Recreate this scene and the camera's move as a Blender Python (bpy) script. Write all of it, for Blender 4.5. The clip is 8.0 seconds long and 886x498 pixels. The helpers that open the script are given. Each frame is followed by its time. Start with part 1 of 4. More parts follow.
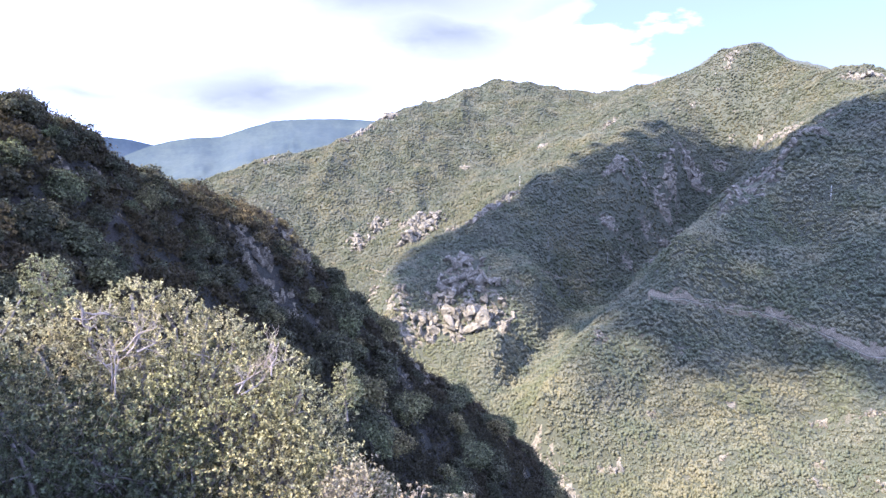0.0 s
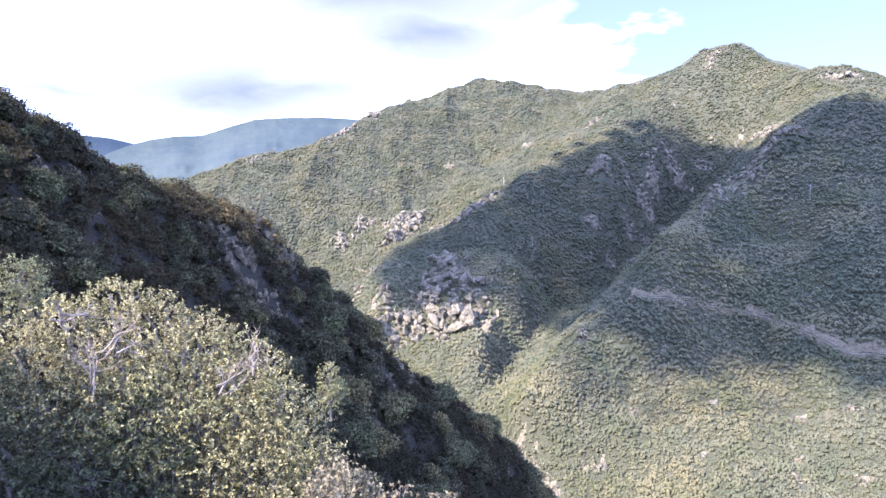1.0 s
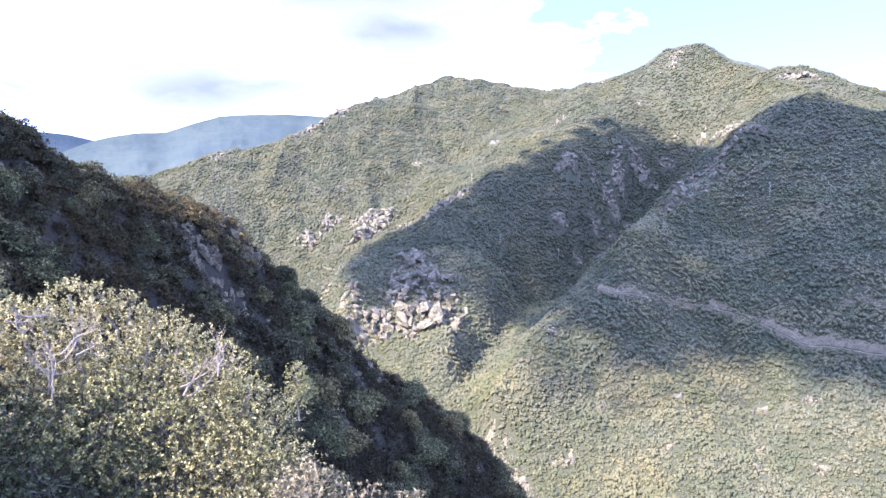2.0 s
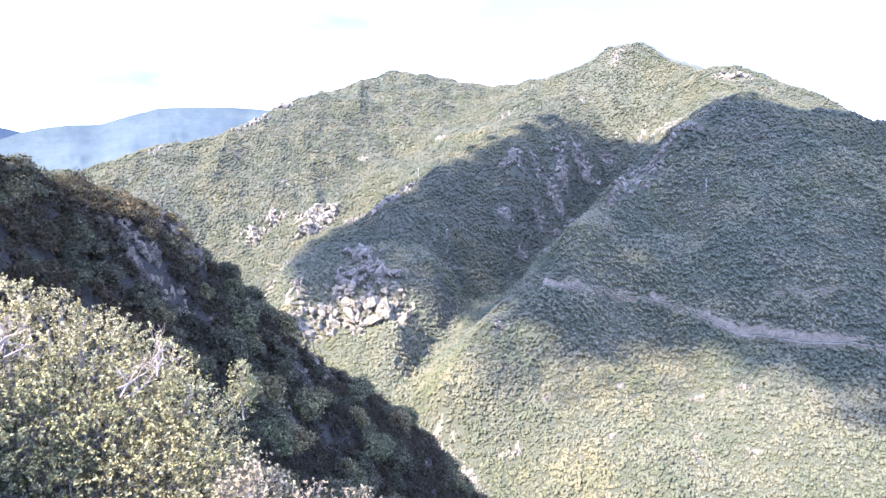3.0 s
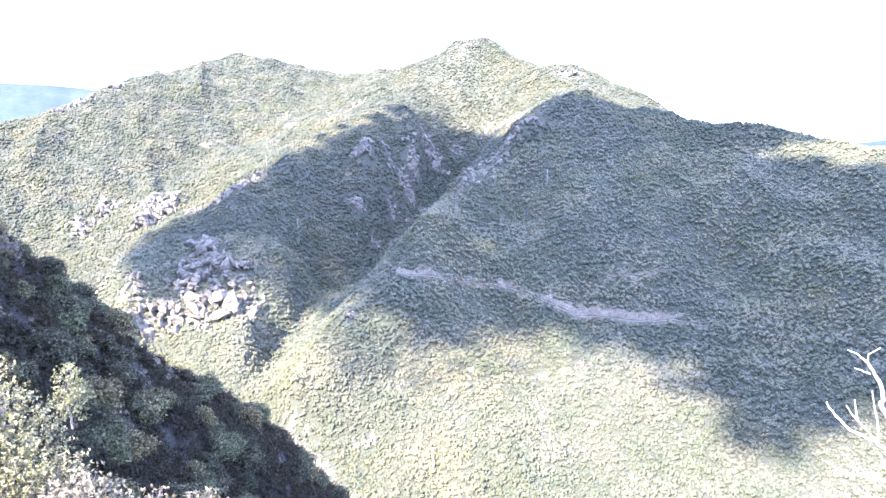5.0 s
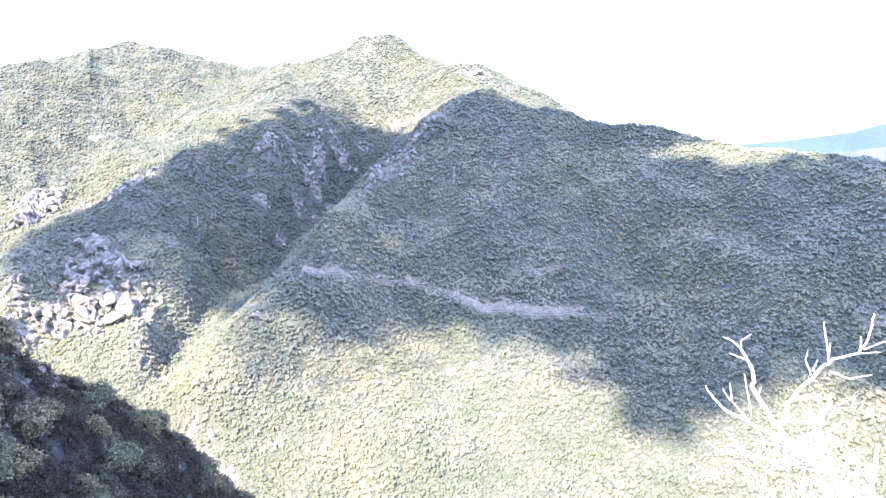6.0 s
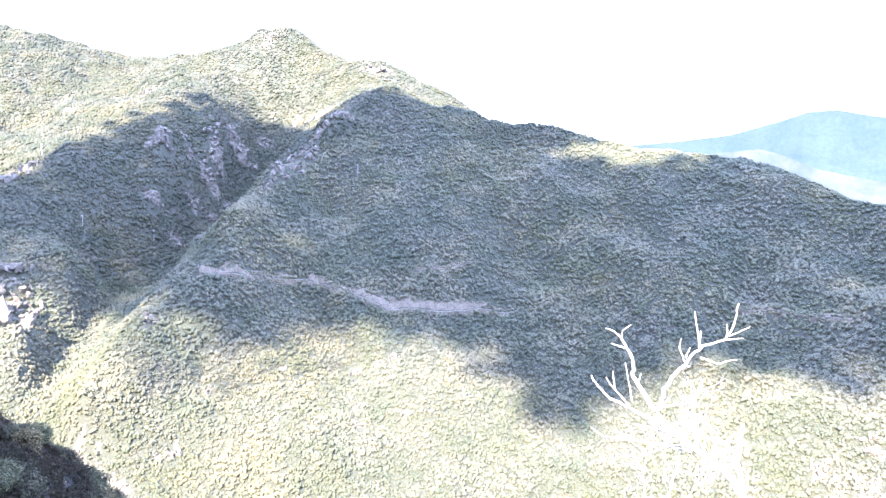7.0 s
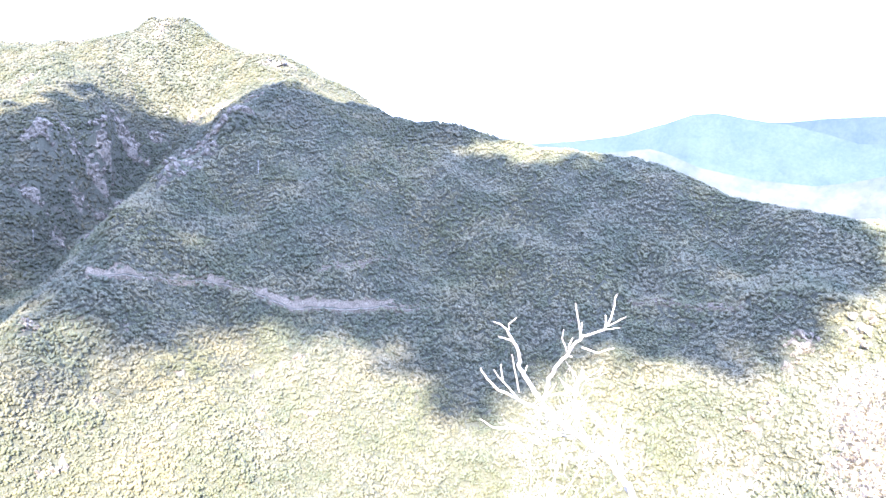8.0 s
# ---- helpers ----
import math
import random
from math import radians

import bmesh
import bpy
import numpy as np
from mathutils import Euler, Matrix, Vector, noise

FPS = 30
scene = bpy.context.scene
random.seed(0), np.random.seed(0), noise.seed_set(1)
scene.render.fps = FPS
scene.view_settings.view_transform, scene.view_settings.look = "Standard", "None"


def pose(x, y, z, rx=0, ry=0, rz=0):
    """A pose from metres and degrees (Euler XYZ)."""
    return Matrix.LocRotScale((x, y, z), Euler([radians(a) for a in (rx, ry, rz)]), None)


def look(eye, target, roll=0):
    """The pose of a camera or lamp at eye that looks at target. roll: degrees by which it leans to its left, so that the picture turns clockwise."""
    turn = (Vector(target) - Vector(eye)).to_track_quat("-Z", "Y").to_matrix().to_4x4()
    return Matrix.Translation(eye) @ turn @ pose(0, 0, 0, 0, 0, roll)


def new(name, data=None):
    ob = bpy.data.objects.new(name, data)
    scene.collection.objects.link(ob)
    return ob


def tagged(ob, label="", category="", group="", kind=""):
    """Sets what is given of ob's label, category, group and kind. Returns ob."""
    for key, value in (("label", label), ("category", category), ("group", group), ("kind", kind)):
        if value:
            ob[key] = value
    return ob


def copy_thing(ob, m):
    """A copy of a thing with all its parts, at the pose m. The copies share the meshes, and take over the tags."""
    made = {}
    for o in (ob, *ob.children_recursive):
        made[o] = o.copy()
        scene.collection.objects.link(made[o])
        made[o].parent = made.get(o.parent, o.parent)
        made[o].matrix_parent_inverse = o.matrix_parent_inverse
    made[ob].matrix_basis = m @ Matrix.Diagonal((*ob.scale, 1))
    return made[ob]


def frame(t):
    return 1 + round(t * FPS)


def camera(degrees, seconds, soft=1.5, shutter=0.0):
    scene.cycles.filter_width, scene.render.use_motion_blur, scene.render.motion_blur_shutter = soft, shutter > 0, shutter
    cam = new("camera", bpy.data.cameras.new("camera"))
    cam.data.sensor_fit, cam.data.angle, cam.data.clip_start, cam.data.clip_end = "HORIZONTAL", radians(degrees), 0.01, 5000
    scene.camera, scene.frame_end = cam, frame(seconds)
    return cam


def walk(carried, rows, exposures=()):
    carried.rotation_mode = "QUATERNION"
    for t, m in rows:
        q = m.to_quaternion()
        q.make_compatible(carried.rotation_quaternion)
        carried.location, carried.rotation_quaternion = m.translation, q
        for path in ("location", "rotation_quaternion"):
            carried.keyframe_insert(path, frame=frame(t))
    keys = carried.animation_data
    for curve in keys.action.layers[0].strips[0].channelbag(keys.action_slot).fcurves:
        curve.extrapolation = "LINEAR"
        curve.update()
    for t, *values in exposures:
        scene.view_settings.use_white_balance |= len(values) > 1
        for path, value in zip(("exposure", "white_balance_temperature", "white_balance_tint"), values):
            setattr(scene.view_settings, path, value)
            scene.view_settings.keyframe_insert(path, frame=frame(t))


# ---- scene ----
# ================= camera: a slow pan from one standpoint =================
EYE = 200.0
cam = camera(67.33, 8.0, soft=1.5)
# seconds, sideways, ahead, yaw, pitch, roll
ROWS = [
    (0.0, 0.000, 0.000, 0.00, -6.00, 0.00),
    (0.5, 0.012, 0.000, -0.49, -6.02, 0.06),
    (1.0, 0.018, 0.000, -1.36, -6.08, 0.02),
    (1.5, 0.024, 0.000, -2.46, -6.14, 0.04),
    (3.0, 0.036, -0.002, -8.67, -6.70, -0.18),
    (3.5, 0.041, -0.004, -11.40, -6.92, -0.36),
    (4.0, 0.045, -0.007, -14.56, -7.15, -0.56),
    (4.5, 0.052, -0.010, -17.73, -7.34, -0.76),
    (6.0, 0.095, -0.040, -29.21, -7.53, -1.55),
    (6.5, 0.125, -0.060, -33.21, -7.52, -1.81),
    (7.0, 0.150, -0.080, -37.39, -7.47, -2.08),
    (7.5, 0.185, -0.110, -41.26, -7.42, -2.26),
    (8.0, 0.220, -0.145, -45.54, -7.38, -2.50),
]
EXPOSURES = [(0.0, 2.50, 5050, 30), (1.5, 2.54, 5050, 30), (2.8, 2.94, 5000, 30), (3.5, 3.17, 4950, 30), (4.5, 3.44, 4900, 31), (6.0, 3.54, 4950, 31), (7.0, 3.57, 5000, 30), (8.0, 3.62, 5100, 29)]
walk(cam, [(t, pose(x, y, EYE, 90 + pitch, roll, yaw)) for t, x, y, yaw, pitch, roll in ROWS], EXPOSURES)

# ================= sky and sun =================
SUN_AZ, SUN_EL = -118.0, 39.0          # bearing from straight ahead, height


def bearing(az, d=1.0):
    return Vector((d * math.sin(radians(az)), d * math.cos(radians(az)), 0.0))


world = bpy.data.worlds.new("sky")
scene.world = world
world.use_nodes = True
wn, wl = world.node_tree.nodes, world.node_tree.links
sky = wn.new("ShaderNodeTexSky")
sky.sky_type, sky.sun_disc = "NISHITA", False
sky.sun_elevation, sky.sun_rotation = radians(SUN_EL), radians(SUN_AZ)
sky.dust_density = 1.5
# broken cloud, open to the blue in the north-east, over grey cloud bases
tc = wn.new("ShaderNodeTexCoord").outputs["Generated"]


def sky_math(op, a, b=None, clamp=False):
    k = wn.new("ShaderNodeMath")
    k.operation, k.use_clamp = op, clamp
    for sock, v in zip(k.inputs, (a, b)):
        if isinstance(v, (int, float)):
            sock.default_value = v
        elif v is not None:
            wl.new(v, sock)
    return k.outputs[0]


def sky_noise(scale, detail, rough, offset, stretch):
    mp = wn.new("ShaderNodeMapping")
    mp.inputs["Location"].default_value, mp.inputs["Scale"].default_value = offset, (1.0, 1.0, stretch)
    wl.new(tc, mp.inputs["Vector"])
    k = wn.new("ShaderNodeTexNoise")
    k.inputs["Scale"].default_value, k.inputs["Detail"].default_value, k.inputs["Roughness"].default_value = scale, detail, rough
    wl.new(mp.outputs[0], k.inputs["Vector"])
    return k.outputs["Fac"]


xyz = wn.new("ShaderNodeSeparateXYZ")
wl.new(tc, xyz.inputs[0])
billow = sky_noise(5.0, 7.0, 0.55, (2.3, 0.7, 0.4), 2.6)
drift = sky_noise(2.2, 5.0, 0.5, (7.1, 3.7, 1.4), 2.6)
sky_az = sky_math("ADD", sky_math("ARCTAN2", xyz.outputs[0], xyz.outputs[1]), sky_math("MULTIPLY", sky_math("SUBTRACT", billow, 0.5), 0.30))
sky_el = sky_math("ADD", sky_math("ARCSINE", xyz.outputs[2]), sky_math("MULTIPLY", sky_math("ADD", sky_math("SUBTRACT", billow, 0.5), sky_math("SUBTRACT", drift, 0.5)), 0.09))


def bank(az, el, wide, high, soft=0.35):
    """How far a bank of cloud about a bearing and a height (degrees) covers the sky: 1 inside, 0 outside."""
    u = sky_math("DIVIDE", sky_math("SUBTRACT", sky_az, radians(az)), radians(wide))
    v = sky_math("DIVIDE", sky_math("SUBTRACT", sky_el, radians(el)), radians(high))
    r = sky_math("SQRT", sky_math("ADD", sky_math("MULTIPLY", u, u), sky_math("MULTIPLY", v, v)))
    return sky_math("DIVIDE", sky_math("SUBTRACT", 1.0, r), soft, True)


opening = sky_math("SUBTRACT", bank(27, 14.5, 20, 12.0, 0.3), bank(11.5, 10.6, 8.2, 2.6, 0.4), True)
far_openings = sky_math("MULTIPLY", sky_math("SUBTRACT", drift, 0.56), 9.0, True)
amount = sky_math("SUBTRACT", 1.0, sky_math("MAXIMUM", opening, sky_math("MULTIPLY", far_openings, sky_math("GREATER_THAN", sky_el, 0.5))), True)
grey = sky_math("MAXIMUM", sky_math("MAXIMUM", bank(-4, 15.6, 18, 4.4, 0.9), bank(0.5, 11.8, 9, 3.4, 0.95)), sky_math("MAXIMUM", bank(-15, 7.1, 11, 2.3, 0.95), sky_math("MULTIPLY", bank(-27, 6.4, 4.5, 1.2, 0.9), 0.6)))
base_grey = sky_math("MAXIMUM", grey, sky_math("MULTIPLY", sky_math("MULTIPLY", sky_math("SUBTRACT", billow, 0.55), 6.0, True), sky_math("GREATER_THAN", sky_el, 0.6)))
cloud_col = wn.new("ShaderNodeValToRGB")
cloud_col.color_ramp.elements.new(0.5)
for e, (p, c) in zip(cloud_col.color_ramp.elements, ((0.0, (0.56, 0.64, 0.86)), (0.22, (0.205, 0.208, 0.198)), (1.0, (0.118, 0.125, 0.112)))):
    e.position, e.color = p, (*c, 1)
wl.new(base_grey, cloud_col.inputs["Fac"])
blue = wn.new("ShaderNodeVectorMath")
blue.operation = "SCALE"
blue.inputs["Scale"].default_value = 0.05
thin = wn.new("ShaderNodeMix")            # thin high veil over the blue
thin.data_type = "RGBA"
thin.inputs["Factor"].default_value = 0.4
thin.inputs[7].default_value = (3.4, 3.3, 3.5, 1)
wl.new(sky.outputs[0], thin.inputs[6])
wl.new(thin.outputs[2], blue.inputs[0])
both = wn.new("ShaderNodeMix")
both.data_type = "RGBA"
wl.new(amount, both.inputs["Factor"])
wl.new(blue.outputs[0], both.inputs[6])
wl.new(cloud_col.outputs[0], both.inputs[7])
wn["Background"].inputs["Strength"].default_value = 1.0
wl.new(both.outputs[2], wn["Background"].inputs["Color"])

sun = new("sun", bpy.data.lights.new("sun", "SUN"))
sun.data.energy, sun.data.angle, sun.data.color = 3.85, radians(1.2), (1.0, 0.82, 0.5)
sun_dir = bearing(SUN_AZ, math.cos(radians(SUN_EL))) + Vector((0, 0, math.sin(radians(SUN_EL))))
sun.matrix_world = look(sun_dir * 900, (0, 0, 0))


# ================= materials =================
def nodes_of(name, rough=0.8):
    m = bpy.data.materials.new(name)
    m.use_nodes = True
    b = m.node_tree.nodes["Principled BSDF"]
    b.inputs["Roughness"].default_value = rough
    b.inputs["Specular IOR Level"].default_value = 0.3
    return m, m.node_tree.nodes, m.node_tree.links, b


def ramp(n, l, fac, stops):
    r = n.new("ShaderNodeValToRGB")
    while len(r.color_ramp.elements) < len(stops):
        r.color_ramp.elements.new(0.5)
    for e, (p, c) in zip(r.color_ramp.elements, stops):
        e.position, e.color = p, (*c, 1)
    l.new(fac, r.inputs["Fac"])
    return r.outputs["Color"]


def noise_tex(n, l, scale, detail=4.0, rough=0.6, coords=None):
    t = n.new("ShaderNodeTexNoise")
    t.inputs["Scale"].default_value, t.inputs["Detail"].default_value, t.inputs["Roughness"].default_value = scale, detail, rough
    if coords is None:
        coords = n.new("ShaderNodeNewGeometry").outputs["Position"]
    l.new(coords, t.inputs["Vector"])
    return t.outputs["Fac"]


def mix(n, l, fac, a, b, mode="MIX"):
    m = n.new("ShaderNodeMix")
    m.data_type, m.blend_type = "RGBA", mode
    for sock, v in ((m.inputs["Factor"], fac), (m.inputs[6], a), (m.inputs[7], b)):
        if isinstance(v, (int, float)):
            sock.default_value = v
        elif isinstance(v, tuple):
            sock.default_value = (*v, 1)
        else:
            l.new(v, sock)
    return m.outputs[2]


def bump(n, l, b, height, strength, distance):
    k = n.new("ShaderNodeBump")
    k.inputs["Strength"].default_value, k.inputs["Distance"].default_value = strength, distance
    l.new(height, k.inputs["Height"])
    l.new(k.outputs[0], b.inputs["Normal"])


def ground_material():
    m, n, l, b = nodes_of("scrub_ground", 0.95)
    big = noise_tex(n, l, 0.05, 5, 0.7)
    fine = noise_tex(n, l, 0.8, 7, 0.75)
    soil = ramp(n, l, fine, [(0.3, (0.07, 0.062, 0.044)), (0.55, (0.13, 0.115, 0.082)), (0.75, (0.2, 0.175, 0.13))])
    scrub = ramp(n, l, fine, [(0.3, (0.035, 0.039, 0.025)), (0.55, (0.068, 0.072, 0.047)), (0.75, (0.115, 0.114, 0.076))])
    l.new(mix(n, l, ramp(n, l, big, [(0.58, (0, 0, 0)), (0.72, (0.8, 0.8, 0.8))]), scrub, soil), b.inputs["Base Color"])
    bump(n, l, b, fine, 1.0, 0.9)
    return m


def crown_material(name, dark, light, scale):
    m, n, l, b = nodes_of(name, 0.75)
    isl = n.new("ShaderNodeNewGeometry").outputs["Random Per Island"]
    leaf = noise_tex(n, l, scale, 5, 0.75)
    tree = noise_tex(n, l, 0.16, 3, 0.6)
    stand = noise_tex(n, l, 0.028, 4, 0.6)
    dry = noise_tex(n, l, 0.011, 4, 0.6)
    c = ramp(n, l, isl, [(0.0, dark), (0.8, light), (1.0, tuple(v * 1.08 for v in light))])
    c = mix(n, l, ramp(n, l, leaf, [(0.36, (0.0,) * 3), (0.62, (1.0,) * 3)]), mix(n, l, 1.0, c, (0.80, 0.81, 0.79), "MULTIPLY"), mix(n, l, 1.0, c, (1.08, 1.08, 1.06), "MULTIPLY"))
    c = mix(n, l, ramp(n, l, tree, [(0.35, (0.0,) * 3), (0.65, (1.0,) * 3)]), mix(n, l, 1.0, c, (0.86, 0.9, 0.88), "MULTIPLY"), mix(n, l, 1.0, c, (1.1, 1.09, 1.04), "MULTIPLY"))
    c = mix(n, l, ramp(n, l, stand, [(0.42, (0.0,) * 3), (0.6, (1.0,) * 3)]), mix(n, l, 1.0, c, (0.70, 0.78, 0.73), "MULTIPLY"), c)
    c = mix(n, l, ramp(n, l, dry, [(0.45, (0,) * 3), (0.62, (0.8,) * 3)]), c, mix(n, l, 1.0, c, (1.2, 1.12, 0.92), "MULTIPLY"))
    l.new(c, b.inputs["Base Color"])
    bump(n, l, b, leaf, 0.5, 0.5)
    through_leaf = n.new("ShaderNodeBsdfTranslucent")
    l.new(c, through_leaf.inputs["Color"])
    ms = n.new("ShaderNodeMixShader")
    ms.inputs[0].default_value = 0.5
    l.new(b.outputs[0], ms.inputs[1])
    l.new(through_leaf.outputs[0], ms.inputs[2])
    l.new(ms.outputs[0], n["Material Output"].inputs["Surface"])
    return m


# Near-side ground: soil and scrub colours darkened in place of shade.
def shade_ground_material():
    m, n, l, b = nodes_of("shade_ground", 0.95)
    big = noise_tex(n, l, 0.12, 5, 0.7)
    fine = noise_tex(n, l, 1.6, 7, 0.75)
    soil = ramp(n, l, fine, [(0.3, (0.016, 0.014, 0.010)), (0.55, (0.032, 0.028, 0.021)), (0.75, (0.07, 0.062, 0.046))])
    dark_scrub = ramp(n, l, fine, [(0.3, (0.012, 0.013, 0.009)), (0.55, (0.026, 0.027, 0.019)), (0.75, (0.05, 0.048, 0.036))])
    l.new(mix(n, l, ramp(n, l, big, [(0.45, (0, 0, 0)), (0.6, (1.0, 1.0, 1.0))]), dark_scrub, soil), b.inputs["Base Color"])
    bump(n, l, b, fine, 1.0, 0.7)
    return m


def rock_material(name, dark, light, crack=0.9):
    m, n, l, b = nodes_of(name, 0.9)
    big = noise_tex(n, l, 0.35, 6, 0.65)
    fine = noise_tex(n, l, 2.2, 7, 0.75)
    vor = n.new("ShaderNodeTexVoronoi")
    vor.feature = "DISTANCE_TO_EDGE"
    vor.inputs["Scale"].default_value = crack
    tilt = n.new("ShaderNodeMapping")
    tilt.inputs["Rotation"].default_value, tilt.inputs["Scale"].default_value = (0.5, 0.3, 0.0), (0.7, 0.7, 1.9)
    l.new(n.new("ShaderNodeNewGeometry").outputs["Position"], tilt.inputs["Vector"])
    l.new(tilt.outputs[0], vor.inputs["Vector"])
    c = ramp(n, l, big, [(0.32, dark), (0.5, tuple((a + q) / 2 for a, q in zip(dark, light))), (0.66, light)])
    c = mix(n, l, ramp(n, l, fine, [(0.35, (0.8,) * 3), (0.6, (0.0,) * 3)]), c, mix(n, l, 1.0, c, (0.45, 0.43, 0.40), "MULTIPLY"))
    c = mix(n, l, ramp(n, l, vor.outputs["Distance"], [(0.0, (0.85,) * 3), (0.07, (0.0,) * 3)]), c, mix(n, l, 1.0, c, (0.2, 0.19, 0.18), "MULTIPLY"))
    l.new(c, b.inputs["Base Color"])
    bump(n, l, b, fine, 1.0, 0.6)
    return m


ROCK = rock_material("pale_granite", (0.115, 0.106, 0.078), (0.32, 0.292, 0.22), 0.9)
SCHIST = rock_material("grey_schist", (0.045, 0.039, 0.027), (0.28, 0.25, 0.178), 2.2)
SCREE = rock_material("road_cut_scree", (0.14, 0.122, 0.082), (0.27, 0.235, 0.160))
ROADSTONE = rock_material("pale_road_surface", (0.22, 0.202, 0.145), (0.31, 0.287, 0.212))


GROUND = ground_material()
SHADE_GROUND = shade_ground_material()
MOUNTAIN_CROWN = crown_material("mountain_scrub_crown", (0.122, 0.124, 0.088), (0.170, 0.166, 0.115), 1.2)
CROWN = crown_material("evergreen_oak_crown", (0.190, 0.190, 0.136), (0.250, 0.242, 0.168), 1.9)

# ================= the land =================
# feature lines of the land as (bearing, distance, height over the eye)
MAIN_RIDGE = [(-30, 1300, -43), (-18, 1150, 8), (-14.8, 1120, 35), (-10.7, 1130, 48), (-6.9, 1160, 80), (-4.5, 1230, 116), (-0.2, 1330, 156),
    (4.6, 1400, 202), (9.7, 1400, 184), (13, 1380, 168), (16.9, 1260, 166), (20.3, 1180, 176), (21.5, 1150, 183), (22.6, 1150, 197), (23.6, 1150, 200), (24.6, 1150, 199.5), (25.8, 1140, 188), (26.9, 1130, 172.5),
    (28.6, 1100, 152), (31.9, 1020, 142), (37.4, 980, 98), (41.2, 950, 57)]
SPUR_CREST = [(24.3, 930, 28), (30.5, 790, 72), (34.8, 760, 66), (41.4, 730, 41), (43.2, 725, 41.5), (46, 708, 41), (48.6, 698, 33), (51, 690, 23.5), (53.9, 680, 17), (56.7, 668, 16),
    (59.5, 655, 13), (62.7, 640, 7.5), (64.9, 630, 1), (67.1, 620, -10), (69.3, 610, -20), (73.3, 595, -25), (76.3, 582, -27), (79.5, 570, -35), (90, 560, -62)]
SPUR_BACK = [(36, 850, 52), (40, 830, 30), (44, 790, 22), (48, 780, 2), (52, 770, -18), (57, 750, -20), (62, 720, -32), (67, 700, -50), (72, 680, -62), (78, 660, -72),
    (44, 900, -5), (52, 880, -60), (60, 850, -80), (70, 800, -100), (80, 760, -110)]
SPUR_NOSE = [(28.1, 694, 44.0), (23.2, 634, -7.0), (19.5, 577, -45.0), (17.4, 536, -80.0), (13, 495, -114.0), (8.7, 452, -145.0)]
GULLY = [(24.3, 1040, 30.0), (21.1, 936, -20.0), (17.4, 832, -83.0), (15.2, 775, -110.0), (9.4, 625, -144.4), (5.8, 525, -169.0)]
SECOND_SPUR = [(18.8, 907, 57), (14.9, 858, 31), (8.5, 800, -12), (3.7, 741, -47), (-1.2, 682, -78), (-4.1, 624, -98), (-4.6, 575, -120),
    (8.1, 634, -87), (4.8, 546, -128), (0.8, 488, -149)]
FAR_GULLY = [(13.0, 1270, 116), (5.6, 1080, 16), (-1.2, 940, -42), (-7.0, 810, -98), (-9.5, 760, -117), (-16.7, 1050, -11), (-13.5, 960, -34), (-10.8, 880, -90)]
LOWER_SLOPE = [(17.5, 562, -95), (26.8, 545, -99), (33.2, 525, -109), (39.9, 515, -113), (51.8, 520, -107), (63.6, 525, -96), (80.1, 520, -83),
               (44.4, 600, -60), (69.6, 575, -53), (27.6, 640, -40), (17.7, 475, -151), (24.5, 425, -164), (37.2, 435, -158),
               (57.2, 430, -148), (74.7, 425, -125), (18.9, 390, -192), (37.4, 365, -193), (62.6, 355, -175), (79.2, 345, -143)]
RIVER = [(-14, 640, -165), (-4, 560, -170), (3.8, 480, -178), (7.8, 440, -189), (10.9, 405, -198), (20, 345, -206), (37, 310, -212), (60, 295, -215), (85, 285, -220)]
# The first five knots are unseen, their heights set to shade the spur's face.
NEAR_SPUR = [(-115, 190, 64.0), (-90, 160, 58.0), (-72, 140, 55.0), (-58, 122, 40.0), (-47, 102, 26.0), (-36.0, 79, 4.0), (-32.2, 85, 6.2), (-30.6, 89, 6.0), (-29.0, 94, 5.3), (-27.6, 100, 2.8), (-26.2, 107, -0.6), (-24.6, 113, -2.3),
    (-22.7, 120, -2.9), (-20.6, 127, -2.7), (-18.0, 131, -4.9), (-16.2, 132, -6.2), (-14.0, 134, -8.9), (-12.7, 135, -12.9), (-11.6, 137, -18.7), (-9.0, 141, -24.5), (-6.6, 146, -32.0), (-4.7, 150, -38.1), (-2.2, 154, -44.8), (0.3, 159, -53.3), (3.8, 166, -60.6), (5.8, 171, -68.5), (7.8, 177, -78.8), (10.8, 190, -96.1), (13.0, 205, -128.5)]
NEAR_FACE = [(-21.5, 112, -4.0), (-18.5, 116, -6.2), (-16.2, 121, -8.3), (-33.8, 62, -6), (-28.4, 78, -5), (-20.4, 92, -12), (-13.8, 104, -21), (-9.1, 100, -33), (-1.7, 115, -49), (0.8, 110, -58),
             (-14.1, 70, -29), (-31.1, 45, -16), (5, 90, -64), (20, 150, -108), (15, 230, -150)]
BEHIND_SPUR = [(-33, 130, -25), (-25, 165, -40), (-14, 190, -60), (-5, 215, -90), (3, 240, -120), (-25, 350, -110), (-14, 300, -120), (-25, 700, -110)]
UNDERFOOT = [(-40, 1.5, -1.6), (30, 1.5, -1.6), (100, 1.5, -1.6), (-150, 1.5, -1.5), (-40, 6, -4.6), (0, 6, -5.2), (40, 6, -5.2), (80, 6, -4.5),
             (0, 20, -16), (40, 20, -17), (80, 20, -14), (0, 50, -40), (40, 50, -41), (80, 50, -36), (40, 120, -92), (80, 120, -85)]
